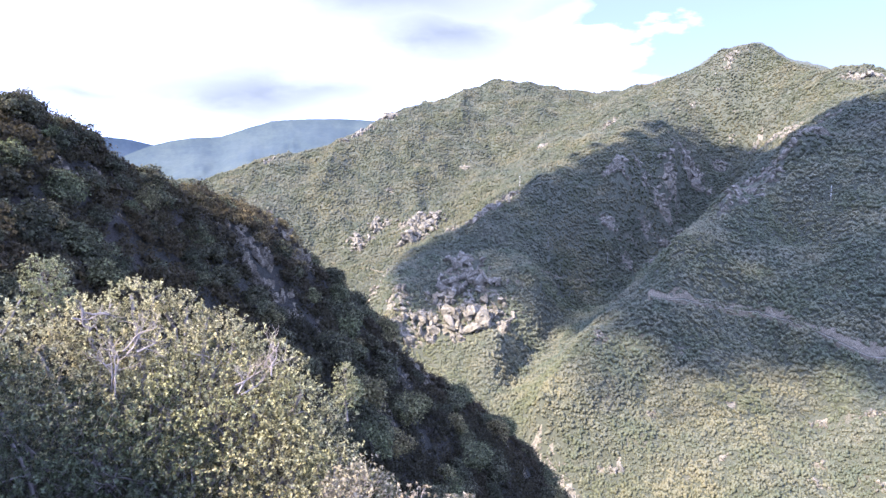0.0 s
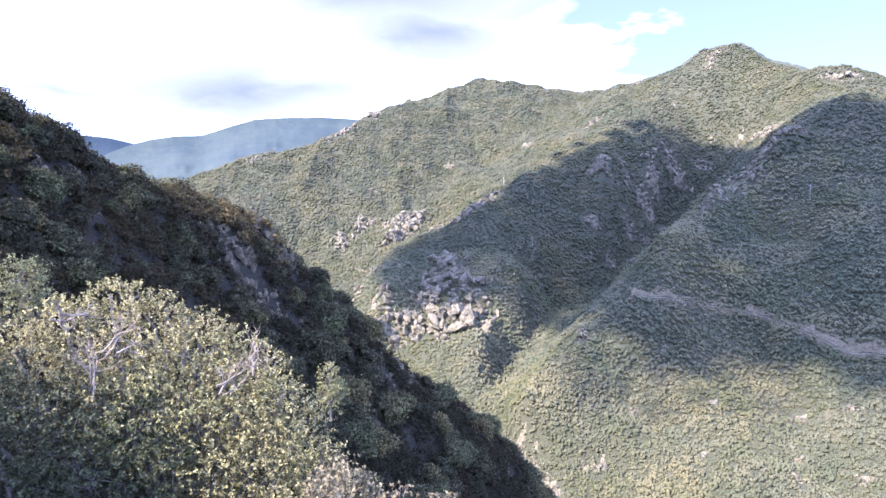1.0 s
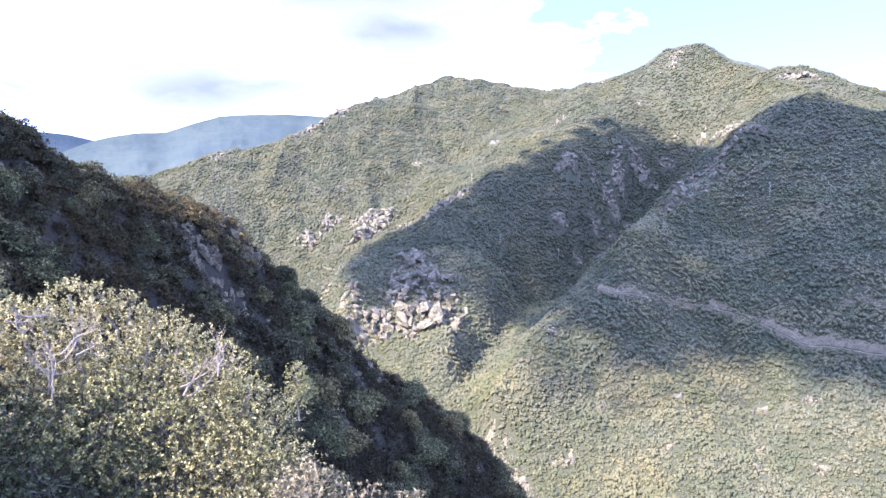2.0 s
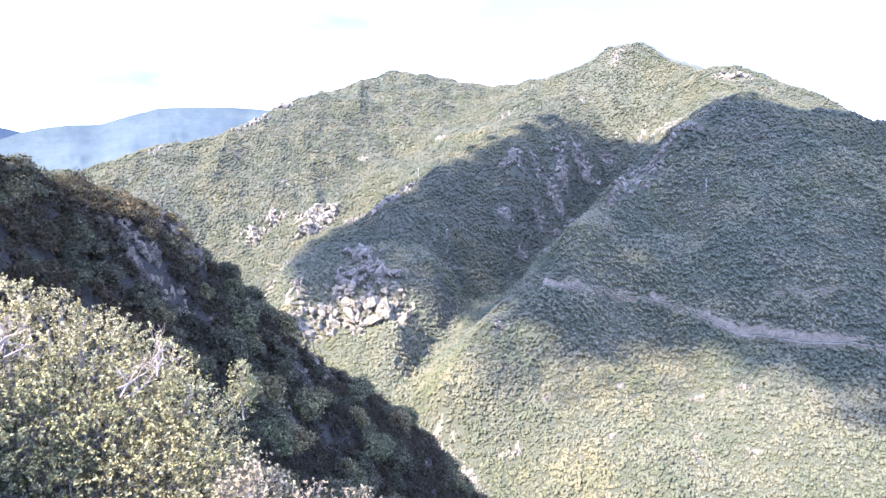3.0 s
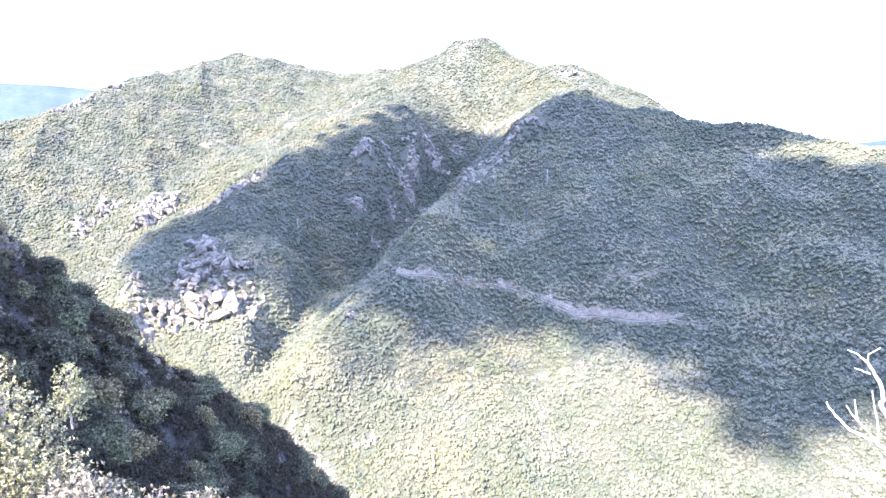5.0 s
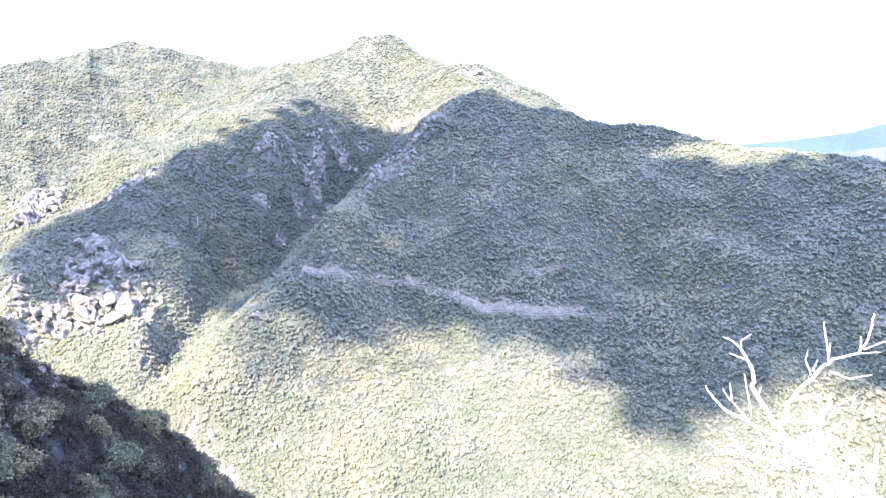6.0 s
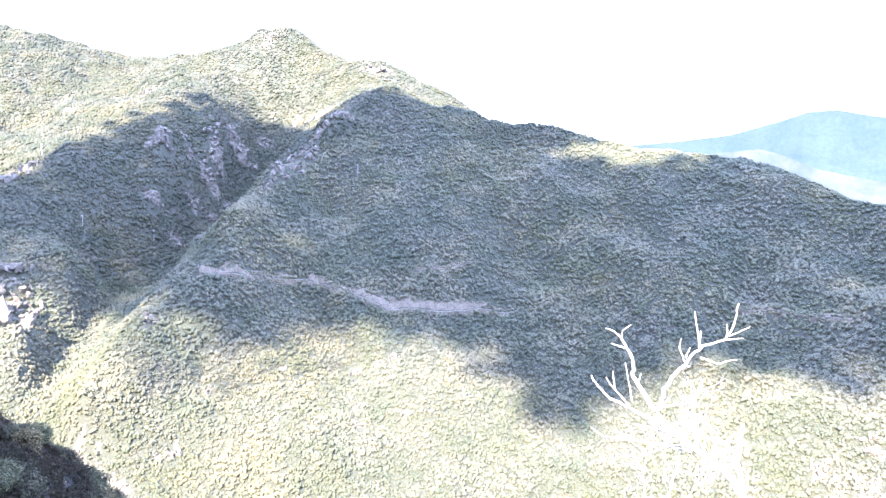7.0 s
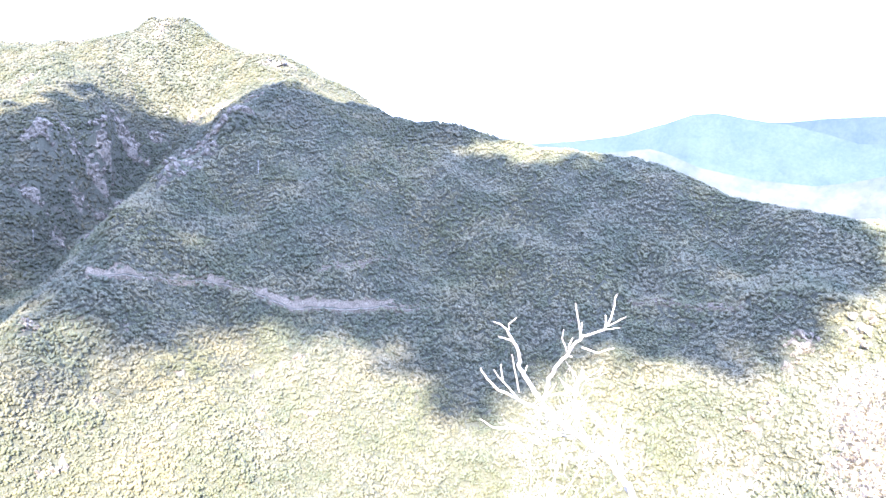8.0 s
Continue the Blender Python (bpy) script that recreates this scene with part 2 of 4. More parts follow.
# Unseen rise to the left (-55 to -95) set to shade spur and oak.
HITHER = [(40, 220, -165), (80, 220, -160), (-65, 7.5, 1.6), (-73, 92, 38), (-55, 84, 20), (-36, 17, -12), (-60, 17, -2), (-80, 17, 8.9), (-95, 17, 10.5), (-100, 30, 14), (-90, 8, 1.5), (180, 8, 2), (120, 8, 0), (-90, 60, 22), (180, 60, 26), (130, 60, -10),
             (-90, 300, 50), (180, 300, 110), (130, 300, -90)]
BEYOND = [(-18, 1300, -70), (-10, 1320, -20), (-4, 1420, 50), (3, 1600, 110), (12, 1600, 90), (24, 1400, 80), (34, 1200, 30), (-30, 2200, -60), (-10, 2200, -20), (5, 2400, 0), (25, 2200, 20), (45, 1500, -40), (60, 1200, -130), (80, 1100, -160), (120, 1500, -100),
          (180, 1500, 160), (-90, 1500, 60), (-30, 4800, -60), (20, 4800, -60), (60, 4800, -60), (80, 2500, -120), (120, 4800, -60), (180, 4800, 0), (-90, 4800, 0)]
LINES = (MAIN_RIDGE, SPUR_CREST, SPUR_NOSE, GULLY, SECOND_SPUR, FAR_GULLY, LOWER_SLOPE, RIVER, NEAR_SPUR, NEAR_FACE, BEHIND_SPUR, UNDERFOOT, HITHER, SPUR_BACK, BEYOND)


def basis(az, d):
    a = np.radians(az)
    return np.stack([np.sin(a), np.cos(a), 0.55 * np.log(d)], -1)


def kernel(p, q):
    r = np.sqrt(((p[:, None] - q[None]) ** 2).sum(-1) + 1e-12)
    return r


def along(line):
    """The points of a feature line, with more of them between where it is one run."""
    p = np.array(line, float)
    if line in (LOWER_SLOPE, NEAR_FACE, BEHIND_SPUR, UNDERFOOT, HITHER, SPUR_BACK, BEYOND, FAR_GULLY, SECOND_SPUR, SPUR_NOSE):
        return p
    s = np.arange(0, len(p) - 0.99, 0.2)
    return np.stack([np.interp(s, np.arange(len(p)), p[:, k]) for k in range(3)], -1)


def hash2(ix, iy, seed):
    h = (ix.astype(np.int64) * 374761393 + iy.astype(np.int64) * 668265263 + seed * 982451653) & 0x7FFFFFFF
    h = ((h ^ (h >> 13)) * 1274126177) & 0x7FFFFFFF
    return ((h ^ (h >> 16)) & 0xFFFF) / 65535.0


def value_noise(x, y, seed=0):
    ix, iy = np.floor(x), np.floor(y)
    fx, fy = x - ix, y - iy
    fx, fy = fx * fx * (3 - 2 * fx), fy * fy * (3 - 2 * fy)
    a, b, c, d = (hash2(ix + i, iy + j, seed) for i, j in ((0, 0), (1, 0), (0, 1), (1, 1)))
    return (a * (1 - fx) + b * fx) * (1 - fy) + (c * (1 - fx) + d * fx) * fy


def fbm(x, y, octaves=4, seed=0):
    total, amp = 0.0, 0.5
    for o in range(octaves):
        total = total + amp * value_noise(x, y, seed + o)
        x, y, amp = x * 2.03 + 17.3, y * 2.03 + 9.1, amp * 0.5
    return total


def roughness(az, d):
    """Ribs, runnels and knolls of the land, growing with the distance."""
    x, y = d * np.sin(np.radians(az)), d * np.cos(np.radians(az))
    size = np.clip(d / 420.0, 0.0, 1.3)
    wx = x + 30 * (fbm(x / 70, y / 70, 2, 31) - 0.4)
    ribs = 1 - np.abs(2 * fbm(wx / 75, y / 190, 3, 14) / 0.875 - 1) * 1.6
    near = np.clip((d - 30) / 50, 0, 1) * np.clip((260 - d) / 60, 0, 1)
    steps = np.abs(2 * fbm(x / 16, y / 16, 3, 44) / 0.875 - 1)
    return steps * 5.0 * near + ribs * 12 * size + (fbm(x / 45, y / 45, 4, 3) - 0.47) * 17 * size + (fbm(x / 9, y / 9, 3, 8) - 0.44) * 3.6 * np.clip(d / 150, 0.02, 1)


KNOTS = np.vstack([along(line) for line in LINES])
KP = basis(KNOTS[:, 0], KNOTS[:, 1])
SMOOTH = 0.004
WEIGHTS = np.linalg.solve(np.block([[kernel(KP, KP) - SMOOTH * np.eye(len(KP)), np.ones((len(KP), 1))], [np.ones((1, len(KP))), np.zeros((1, 1))]]),
                          np.append((KNOTS[:, 2] - roughness(KNOTS[:, 0], KNOTS[:, 1])) / KNOTS[:, 1], 0))


def height(az, d):
    """The land's height at a bearing and a distance (arrays)."""
    az, d = np.asarray(az, float).ravel(), np.asarray(d, float).ravel()
    out = np.empty(len(az))
    for i in range(0, len(az), 20000):
        s = slice(i, i + 20000)
        out[s] = kernel(basis(az[s], d[s]), KP) @ WEIGHTS[:-1] + WEIGHTS[-1]
    return EYE + d * out + roughness(az, d)


def land_mesh():
    az = np.concatenate([np.arange(-46, 90, 0.34), np.arange(90, 314, 4.0)])
    d = np.exp(np.concatenate([np.linspace(math.log(0.8), math.log(60), 60)[:-1], np.linspace(math.log(60), math.log(1450), 300)[:-1], np.linspace(math.log(1450), math.log(4900), 40)]))
    A, D = np.meshgrid(az, d, indexing="ij")
    z = height(A, D)
    v = np.stack([D.ravel() * np.sin(np.radians(A.ravel())), D.ravel() * np.cos(np.radians(A.ravel())), z], -1)
    na, nd = len(az), len(d)
    i, j = np.meshgrid(np.arange(na), np.arange(nd - 1), indexing="ij")
    i2 = (i + 1) % na
    f = np.stack([i * nd + j, i2 * nd + j, i2 * nd + j + 1, i * nd + j + 1], -1).reshape(-1, 4)
    inner = len(v)
    v = np.vstack([v, [[0, 0, EYE - 1.6]]])
    tri = [(inner, ((k + 1) % na) * nd, k * nd) for k in range(na)]
    me = bpy.data.meshes.new("ground")
    me.from_pydata(v.tolist(), [], f.tolist() + tri)
    me.polygons.foreach_set("use_smooth", [True] * len(me.polygons))
    return me


ground = tagged(new("ground", land_mesh()), "steep mountain valley ground of scrub, soil and pale rock", "ground", kind="structure")
ground.data.materials.append(GROUND)
ground.data.materials.append(SHADE_GROUND)      # darker twin of the scrub ground, its colour standing for the hither side's shade
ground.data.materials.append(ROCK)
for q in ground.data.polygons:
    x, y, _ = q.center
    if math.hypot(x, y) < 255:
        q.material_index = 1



def spot(az, el, least=20.0):
    """Where the ray from the standpoint at a bearing and an elevation meets the land: distance and place."""
    d = np.geomspace(least, 1440, 900)
    over = height(np.full(len(d), az), d) > EYE + d * math.tan(radians(el))
    k = int(np.argmax(over)) if over.any() else len(d) - 1
    p = bearing(az, d[k])
    return d[k], Vector((p.x, p.y, float(height([az], [d[k]])[0])))


def mesh_data(name, v, f, material, smooth=False):
    me = bpy.data.meshes.new(name)
    me.vertices.add(len(v))
    me.vertices.foreach_set("co", np.asarray(v, np.float32).ravel())
    f = np.asarray(f, np.int32)
    k = f.shape[1]
    me.loops.add(f.size)
    me.loops.foreach_set("vertex_index", f.ravel())
    me.polygons.add(len(f))
    me.polygons.foreach_set("loop_start", np.arange(len(f), dtype=np.int32) * k)
    me.polygons.foreach_set("use_smooth", np.full(len(f), smooth))
    me.update(calc_edges=True)
    me.materials.append(material)
    return me


def part(name, me, parent, label=""):
    ob = new(name, me)
    ob.parent = parent
    if label:
        ob["label"] = label
    return ob


def ico(sub):
    bm = bmesh.new()
    bmesh.ops.create_icosphere(bm, subdivisions=sub, radius=1.0)
    bm.verts.index_update()
    v = np.array([p.co[:] for p in bm.verts])
    f = np.array([[p.index for p in q.verts] for q in bm.faces])
    bm.free()
    return v, f


# ================= roads and tracks on the far slope =================
# bearing, elevation and height of the cut bank along each; width
ROADS = [
    ([(17.31, -9.77, 5.5), (19.05, -9.77, 7.5), (20.37, -9.83, 6.0), (21.11, -10.10, 1.5), (23.58, -10.28, 1.2), (25.42, -10.31, 0.8), (26.64, -10.55, 4.0), (28.03, -10.98, 2.0), (29.39, -11.22, 1.2), (30.72, -11.75, 6.0), (32.30, -12.52, 7.5), (35.08, -12.78, 6.5), (37.78, -12.91, 5.0), (39.53, -12.83, 5.5), (41.93, -12.57, 2.0), (45.39, -12.25, 0.6)], 3.6),
    ([(35.13, -9.62, 1.2), (37.43, -9.25, 2.2), (39.60, -8.86, 1.2), (41.78, -8.31, 0.4)], 2.4),
    ([(61.76, -10.68, 0.6), (64.02, -10.54, 2.0), (65.80, -10.49, 0.8), (68.39, -10.42, 2.2), (70.86, -10.07, 0.6)], 3.2),
    ([(-7.03, -7.50, 0.3), (-2.16, -7.70, 0.5), (3.24, -7.89, 0.3), (8.58, -7.91, 1.2), (14.25, -8.03, 0.2)], 1.3),
]
ROAD_LINES = []
for pts, wide in ROADS:
    ROAD_LINES.append((np.array([q[0] for q in pts]), np.array([spot(q[0], q[1], 330)[0] for q in pts]), wide, np.array([q[2] for q in pts])))

# outcrops: bearing, elevation, breadth and height in metres, number of rocks
CREST_ROCKS = [(27.32, 3.49, 14, 8, 6), (29.16, 4.05, 10, 6, 5), (-10.9, 2.51, 12, 10, 5), (-6.89, 3.76, 20, 20, 9), (-4.5, 5.23, 22, 10, 7), (-8.31, 3.18, 12, 8, 5), (8.42, 2.62, 13, 10, 6), (13.93, 4.41, 14, 8, 5), (20.22, 5.8, 8, 10, 4), (22.77, 9.05, 14, 16, 6),
    (31.9, 7.25, 20, 8, 8), (30.78, 7.18, 12, 10, 5), (26.39, 3.09, 16, 8, 6), (25.05, 2.4, 14, 7, 5), (22.05, 6.89, 8, 6, 3), (17.38, 7.53, 12, 7, 4), (41.16, 4.27, 14, 8, 5), (29.25, 3.5, 12, 7, 5), (27.45, 2.39, 16, 7, 7)]
SUNNY_FLANK_ROCKS = [(-7.01, -5.76, 20.3, 23.2, 9), (-5.45, -4.23, 21.8, 17.4, 8), (-1.56, -3.76, 26.1, 23.2, 12), (-2.73, -4.68, 20.3, 14.5, 7), (4.08, -2.64, 20.3, 20.3, 8), (2.82, -3.51, 14.5, 11.6, 6), (5.85, -1.57, 13.0, 11.6, 5),
    (-14.45, 1.39, 14, 4, 3), (1.74, 0.83, 13.0, 8.7, 3), (-4.55, -1.09, 10.2, 7.2, 3), (0.78, -4.49, 13.0, 10.2, 5), (-3.12, -4.0, 17.4, 13.0, 7)]
RAVINE_ROCKS = [(1.87, -7.99, 26.0, 20.8, 7), (0.79, -9.84, 22.1, 20.8, 6), (3.84, -10.06, 26.0, 23.4, 7), (3.26, -12.14, 28.6, 18.2, 7), (0.54, -12.35, 23.4, 15.6, 6), (-2.08, -13.3, 23.4, 18.2, 6), (-4.15, -12.13, 15.6, 20.8, 5), (-5.84, -9.55, 15.6, 11.7, 3), (-4.66, -14.12, 13.0, 10.4, 3), (-1.19, -11.77, 18.2, 13.0, 5),
    (-4.63, -10.77, 10.4, 7.8, 2), (-3.6, -10.2, 14, 12, 4), (2.4, -11.2, 16, 10, 4), (-0.6, -10.6, 13, 10, 3), (4.6, -11.4, 12, 12, 3), (1.6, -13.6, 13, 8, 2)]
SHADED_FLANK_ROCKS = [(14.69, 1.17, 19.5, 11.5, 10), (18.72, -0.22, 16.1, 23.0, 12), (20.41, 0.55, 23.0, 27.6, 17), (22.5, 0.77, 13.8, 16.1, 9), (16.74, 0.1, 11.5, 11.5, 7), (18.13, -2.05, 16.1, 11.5, 7), (13.9, -3.65, 16.1, 8.0, 7), (16.85, -3.74, 11.5, 11.5, 6), (15.59, -6.91, 10.3, 16.1, 8), (16.03, 1.49, 11.5, 6.9, 4)]
NOSE_ROCKS = [(19.74, -4.46, 13, 9, 4), (18.69, -5.64, 16, 11, 6), (17.61, -6.7, 10, 7, 3), (23.61, -1.23, 14, 10, 4), (24.58, -0.34, 13, 10, 4), (23.04, -2.43, 10, 7, 3), (26.33, 0.1, 12, 8, 4), (78.85, -11.38, 13, 14, 4), (25.62, 0.27, 14, 8, 4), (24.89, -1.04, 13, 9, 4),
    (30.11, 4.5, 9, 6, 2), (27.2, 3.4, 12, 5, 3), (25.1, 3.21, 9, 5, 2), (23.26, 3.13, 8, 4, 2)]
SLOPE_ROCKS = [(38.8, -16.5, 6.3, 6.3, 3), (17.8, -19.14, 7.0, 4.2, 3), (13.21, -13.34, 7.0, 4.2, 3), (15.16, -23.75, 8.4, 4.2, 3), (34.75, -21.73, 7.0, 3.5, 2), (30.58, -18.12, 4.9, 3.5, 2), (13.49, -13.14, 8.4, 4.2, 3), (24.03, -17.68, 4.9, 3.5, 2), (20.03, -13.66, 4.2, 2.8, 2), (30.26, -18.25, 8.4, 2.8, 3),
    (30.62, -21.03, 5.6, 2.8, 2), (30.51, -22.46, 6.3, 2.8, 2), (23.71, -21.74, 4.9, 2.8, 2), (33.66, -16.91, 8.4, 2.8, 3), (13.78, -23.97, 4.9, 3.5, 2)]
EAST_ROCKS = [(75.09, -12.53, 12, 8, 6), (74.49, -14.26, 7, 7, 4), (73.46, -17.64, 9, 12, 5), (72.21, -19.38, 9, 7, 5), (79.31, -17.0, 11, 12, 7), (69.05, -21.69, 9, 6, 5), (72.52, -22.24, 8, 6, 4)]
OUTCROPS = CREST_ROCKS + SUNNY_FLANK_ROCKS + RAVINE_ROCKS + SHADED_FLANK_ROCKS + NOSE_ROCKS + SLOPE_ROCKS + EAST_ROCKS
SITES = [(spot(az, el, 250), wide * 1.4, high * (0.75 if 12 < az < 23 and -8 < el < 3 else 1.1), n) for az, el, wide, high, n in OUTCROPS]
# bars of boulders in the river bed: bearing and elevation
BED = [(8.2, -22.9), (8.9, -23.6), (9.6, -24.4), (10.3, -25.2), (11.1, -26.0), (11.9, -26.8), (6.43, -23.92)]
BARS = [spot(az, el, 230)[1] for az, el in BED]
SITE_X = np.array([s[0][1].x for s in SITES] + [p.x for p in BARS])
SITE_Y = np.array([s[0][1].y for s in SITES] + [p.y for p in BARS])
SITE_R = np.array([s[1] * 0.5 for s in SITES] + [8.0] * len(BARS))


def clear(az, d, x, y):
    """Where trees may stand: off the roads and the bare rock, and short of the mountain's far side."""
    ok = np.ones(len(x), bool)
    for ra, rd, wide, bank in ROAD_LINES:
        off = d - np.interp(az, ra, rd)
        gap = np.interp(az, ra, bank) + 2.4 * value_noise(az * 2.1, az * 0, 9) - 1.2 > 0.9 + hash2(np.floor(az * 40), np.floor(d), 6) * 2.8
        ok &= ~(gap & (az > ra[0] - 0.1) & (az < ra[-1] + 0.1) & (off > -wide * 0.5 + 0.4) & (off < wide * 0.5 + 0.3 + 0.6 * np.interp(az, ra, bank)))
    for sx, sy, sr in zip(SITE_X, SITE_Y, SITE_R):
        ok &= ((x - sx) ** 2 + (y - sy) ** 2 > (sr * 1.05) ** 2) | (hash2(np.floor(x * 7), np.floor(y * 7), 4) < 0.36)
    far = np.array([k[:2] for k in MAIN_RIDGE] + [(45.2, 740), (60, 680), (80, 600)])
    far = far[np.argsort(far[:, 0])]
    return ok & (d < np.interp(az, far[:, 0], far[:, 1]) + 14)


# the ground between the rocks of an outcrop is bare granite too
centre = np.array([q.center[:2] for q in ground.data.polygons])
for sx, sy, sr in zip(SITE_X, SITE_Y, SITE_R):
    off = np.hypot(centre[:, 0] - sx, centre[:, 1] - sy)
    for k in np.nonzero(off < sr * (0.1 + 0.9 * value_noise(centre[:, 0] / 4.0, centre[:, 1] / 4.0, 77)))[0]:
        ground.data.polygons[k].material_index = 2

# ================= the cloud whose shadow lies over the middle of the slope =================
# outline of its shadow on the land as bearing and elevation, or bearing and distance where it runs out behind a crest
SHADOW = [(-4.61, -7.97), (-1.17, -6.05), (2.24, -4.25), (5.62, -2.15), (10.33, 0.72), (14.87, 2.93), (18.81, 3.49), (21.37, 3.08), (24.28, 1.80), (26.99, 2.53), (29.15, 4.25),
          (30.5, 830.0), (41.0, 800.0), (45.0, 760.0), (50.3, 705.0), (48.07, 1.66), (45.59, 1.17), (45.43, 0.26), (48.24, 0.05), (52.35, -0.35), (56.1, 0.06), (59.52, 0.72), (60.12, 1.16), (60.5, 700.0), (70.0, 640.0), (77.0, 600.0),
          (79.75, -5.91), (77.08, -10.01), (72.85, -13.68), (67.92, -14.67), (60.67, -14.53), (55.07, -16.86), (50.79, -19.99), (47.41, -22.93), (44.45, -19.38), (42.79, -15.66),
          (35.12, -13.86), (24.55, -14.07), (16.41, -13.14), (13.42, -12.16), (10.11, -12.78), (9.33, -9.71), (8.09, -7.10), (5.92, -7.37), (4.72, -9.81), (0.79, -11.05), (-2.66, -10.31)]
# its thinning lower fringe, which lets about half of the sun through
FRINGE = [(14, -11.0), (25, -12.0), (35, -12.5), (43, -14.5), (44, -18.5), (38, -16.4), (30, -17.2), (22, -19.3), (14, -20.0), (10, -17.0), (11, -13.0)]
CLOUD_Z = EYE + 460.0


def cast_up(line):
    """The outline at the cloud's height whose shadow is the outline given on the land."""
    up = []
    for az, q in line:
        d = q if q > 100 else spot(az, q, 300)[0]
        p = bearing(az, d)
        s = (CLOUD_Z - float(height([az], [d])[0]) - 2.0) / sun_dir.z
        up.append((p.x + sun_dir.x * s, p.y + sun_dir.y * s))
    return np.array(up)


outline, fringe = cast_up(SHADOW), cast_up(FRINGE)


def inside(x, y, poly):
    hit = np.zeros(len(x), bool)
    for (x0, y0), (x1, y1) in zip(poly, np.roll(poly, -1, 0)):
        cross = (y0 > y) != (y1 > y)
        hit ^= cross & (x < (x1 - x0) * (y - y0) / (y1 - y0 + 1e-9) + x0)
    return hit


# Unseen cloud, added and shaped to cast the shadow outlined above.
def cloud():
    rng = np.random.default_rng(6)
    lo, hi = np.minimum(outline.min(0), fringe.min(0)), np.maximum(outline.max(0), fringe.max(0))
    gx, gy = np.meshgrid(np.arange(lo[0], hi[0], 8.5), np.arange(lo[1], hi[1], 8.5))
    x, y = gx.ravel() + rng.uniform(-4, 4, gx.size), gy.ravel() + rng.uniform(-4, 4, gx.size)
    wx, wy = x + rng.normal(scale=14, size=len(x)), y + rng.normal(scale=14, size=len(x))
    thick = inside(wx, wy, outline)
    ok = (thick & (rng.random(len(x)) < 0.96)) | (inside(wx, wy, fringe) & (rng.random(len(x)) < 0.62))
    x, y, thick = x[ok], y[ok], thick[ok]
    bv, bf = ico(1)
    r = np.where(thick, rng.uniform(5, 12, len(x)), rng.uniform(2.5, 5, len(x)))
    at = np.stack([x, y, CLOUD_Z + rng.uniform(-4, 10, len(x))], -1)
    v = at[:, None] + bv[None] * r[:, None, None] * rng.uniform(0.8, 1.2, (len(x), len(bv), 1))
    f = bf[None] + (np.arange(len(x)) * len(bv))[:, None, None]
    m, n, l, b = nodes_of("cloud_vapour", 1.0)
    l.new(ramp(n, l, noise_tex(n, l, 0.03, 4), [(0.3, (0.72, 0.73, 0.75)), (0.7, (0.86, 0.86, 0.86))]), b.inputs["Base Color"])
    tagged(new("cloud", mesh_data("cloud", v.reshape(-1, 3), f.reshape(-1, 3), m, True)), "white ragged cloud out of view, shaped to shade the slope", "cloud", kind="stuff")


cloud()

# ================= woods =================
VIEW_A, VIEW_D = np.arange(-42, 86, 0.3), np.geomspace(20, 1460, 620)
VIEW_RISE = np.stack([np.maximum.accumulate((height(np.full(len(VIEW_D), a), VIEW_D) - EYE) / VIEW_D) for a in VIEW_A])


def open_side(az, d, top):
    """Whether what stands at a bearing and distance, with its top that high, shows over the land on the hither side of it."""
    i = np.clip(np.round((az - VIEW_A[0]) / 0.3).astype(int), 0, len(VIEW_A) - 1)
    j = np.clip(np.searchsorted(VIEW_D, d * 0.985) - 1, 0, len(VIEW_D) - 1)
    return (top - EYE) / d > VIEW_RISE[i, j] - 0.002


def crowns(az0, az1, d0, d1, spacing, size, flakes, flake, seed, bare=0.70, sink=0.55, keep=clear, boughs=6, heart=1.0, spread=(0.6, 1.2), reach_out=(0.75, 1.12), flat=(0.65, 1.0)):
    """Tree crowns strewn over a stretch of the land: lumpy hearts with sprays of leaves round them. Vertices and triangles."""
    rng = np.random.default_rng(seed)
    reach = d1 + 5
    gx, gy = np.meshgrid(np.arange(-reach * 0.7, reach, spacing), np.arange(0, reach, spacing * 0.87))
    gx = gx + (np.arange(len(gy)) % 2)[:, None] * spacing * 0.5
    x = gx.ravel() + rng.uniform(-0.45, 0.45, gx.size) * spacing
    y = gy.ravel() + rng.uniform(-0.45, 0.45, gx.size) * spacing
    az, d = np.degrees(np.arctan2(x, y)), np.hypot(x, y)
    ok = (az > az0) & (az < az1) & (d > d0) & (d < d1)
    x, y, az, d = x[ok], y[ok], az[ok], d[ok]
    ok = (fbm(x / 30, y / 30, 4, 21) + 0.22 * rng.random(len(x)) < bare) & keep(az, d, x, y)
    x, y, az, d = x[ok], y[ok], az[ok], d[ok]
    z = height(az, d)
    ok = open_side(az, d, z + size * 1.6)
    x, y, az, d, z = x[ok], y[ok], az[ok], d[ok], z[ok]
    n = len(x)
    r = size * rng.uniform(*spread, n) * (0.75 + 0.55 * fbm(x / 50, y / 50, 2, 5))
    squash = rng.uniform(*flat, n)
    up = np.stack([z - height(np.degrees(np.arctan2(x + 2, y)), np.hypot(x + 2, y)), z - height(np.degrees(np.arctan2(x, y + 2)), np.hypot(x, y + 2)), np.full(n, 2.0)], -1)
    up /= np.linalg.norm(up, axis=1, keepdims=True)
    up = up * 0.7 + np.array([0, 0, 0.3])
    mid = np.stack([x, y, z], -1) + up * (r * sink)[:, None]
    # each crown is a cluster of leafy boughs round its middle
    bv = np.array([(1, 0, 0), (0, 1, 0), (-1, 0, 0), (0, -1, 0), (0, 0, 1), (0, 0, -1)], float)
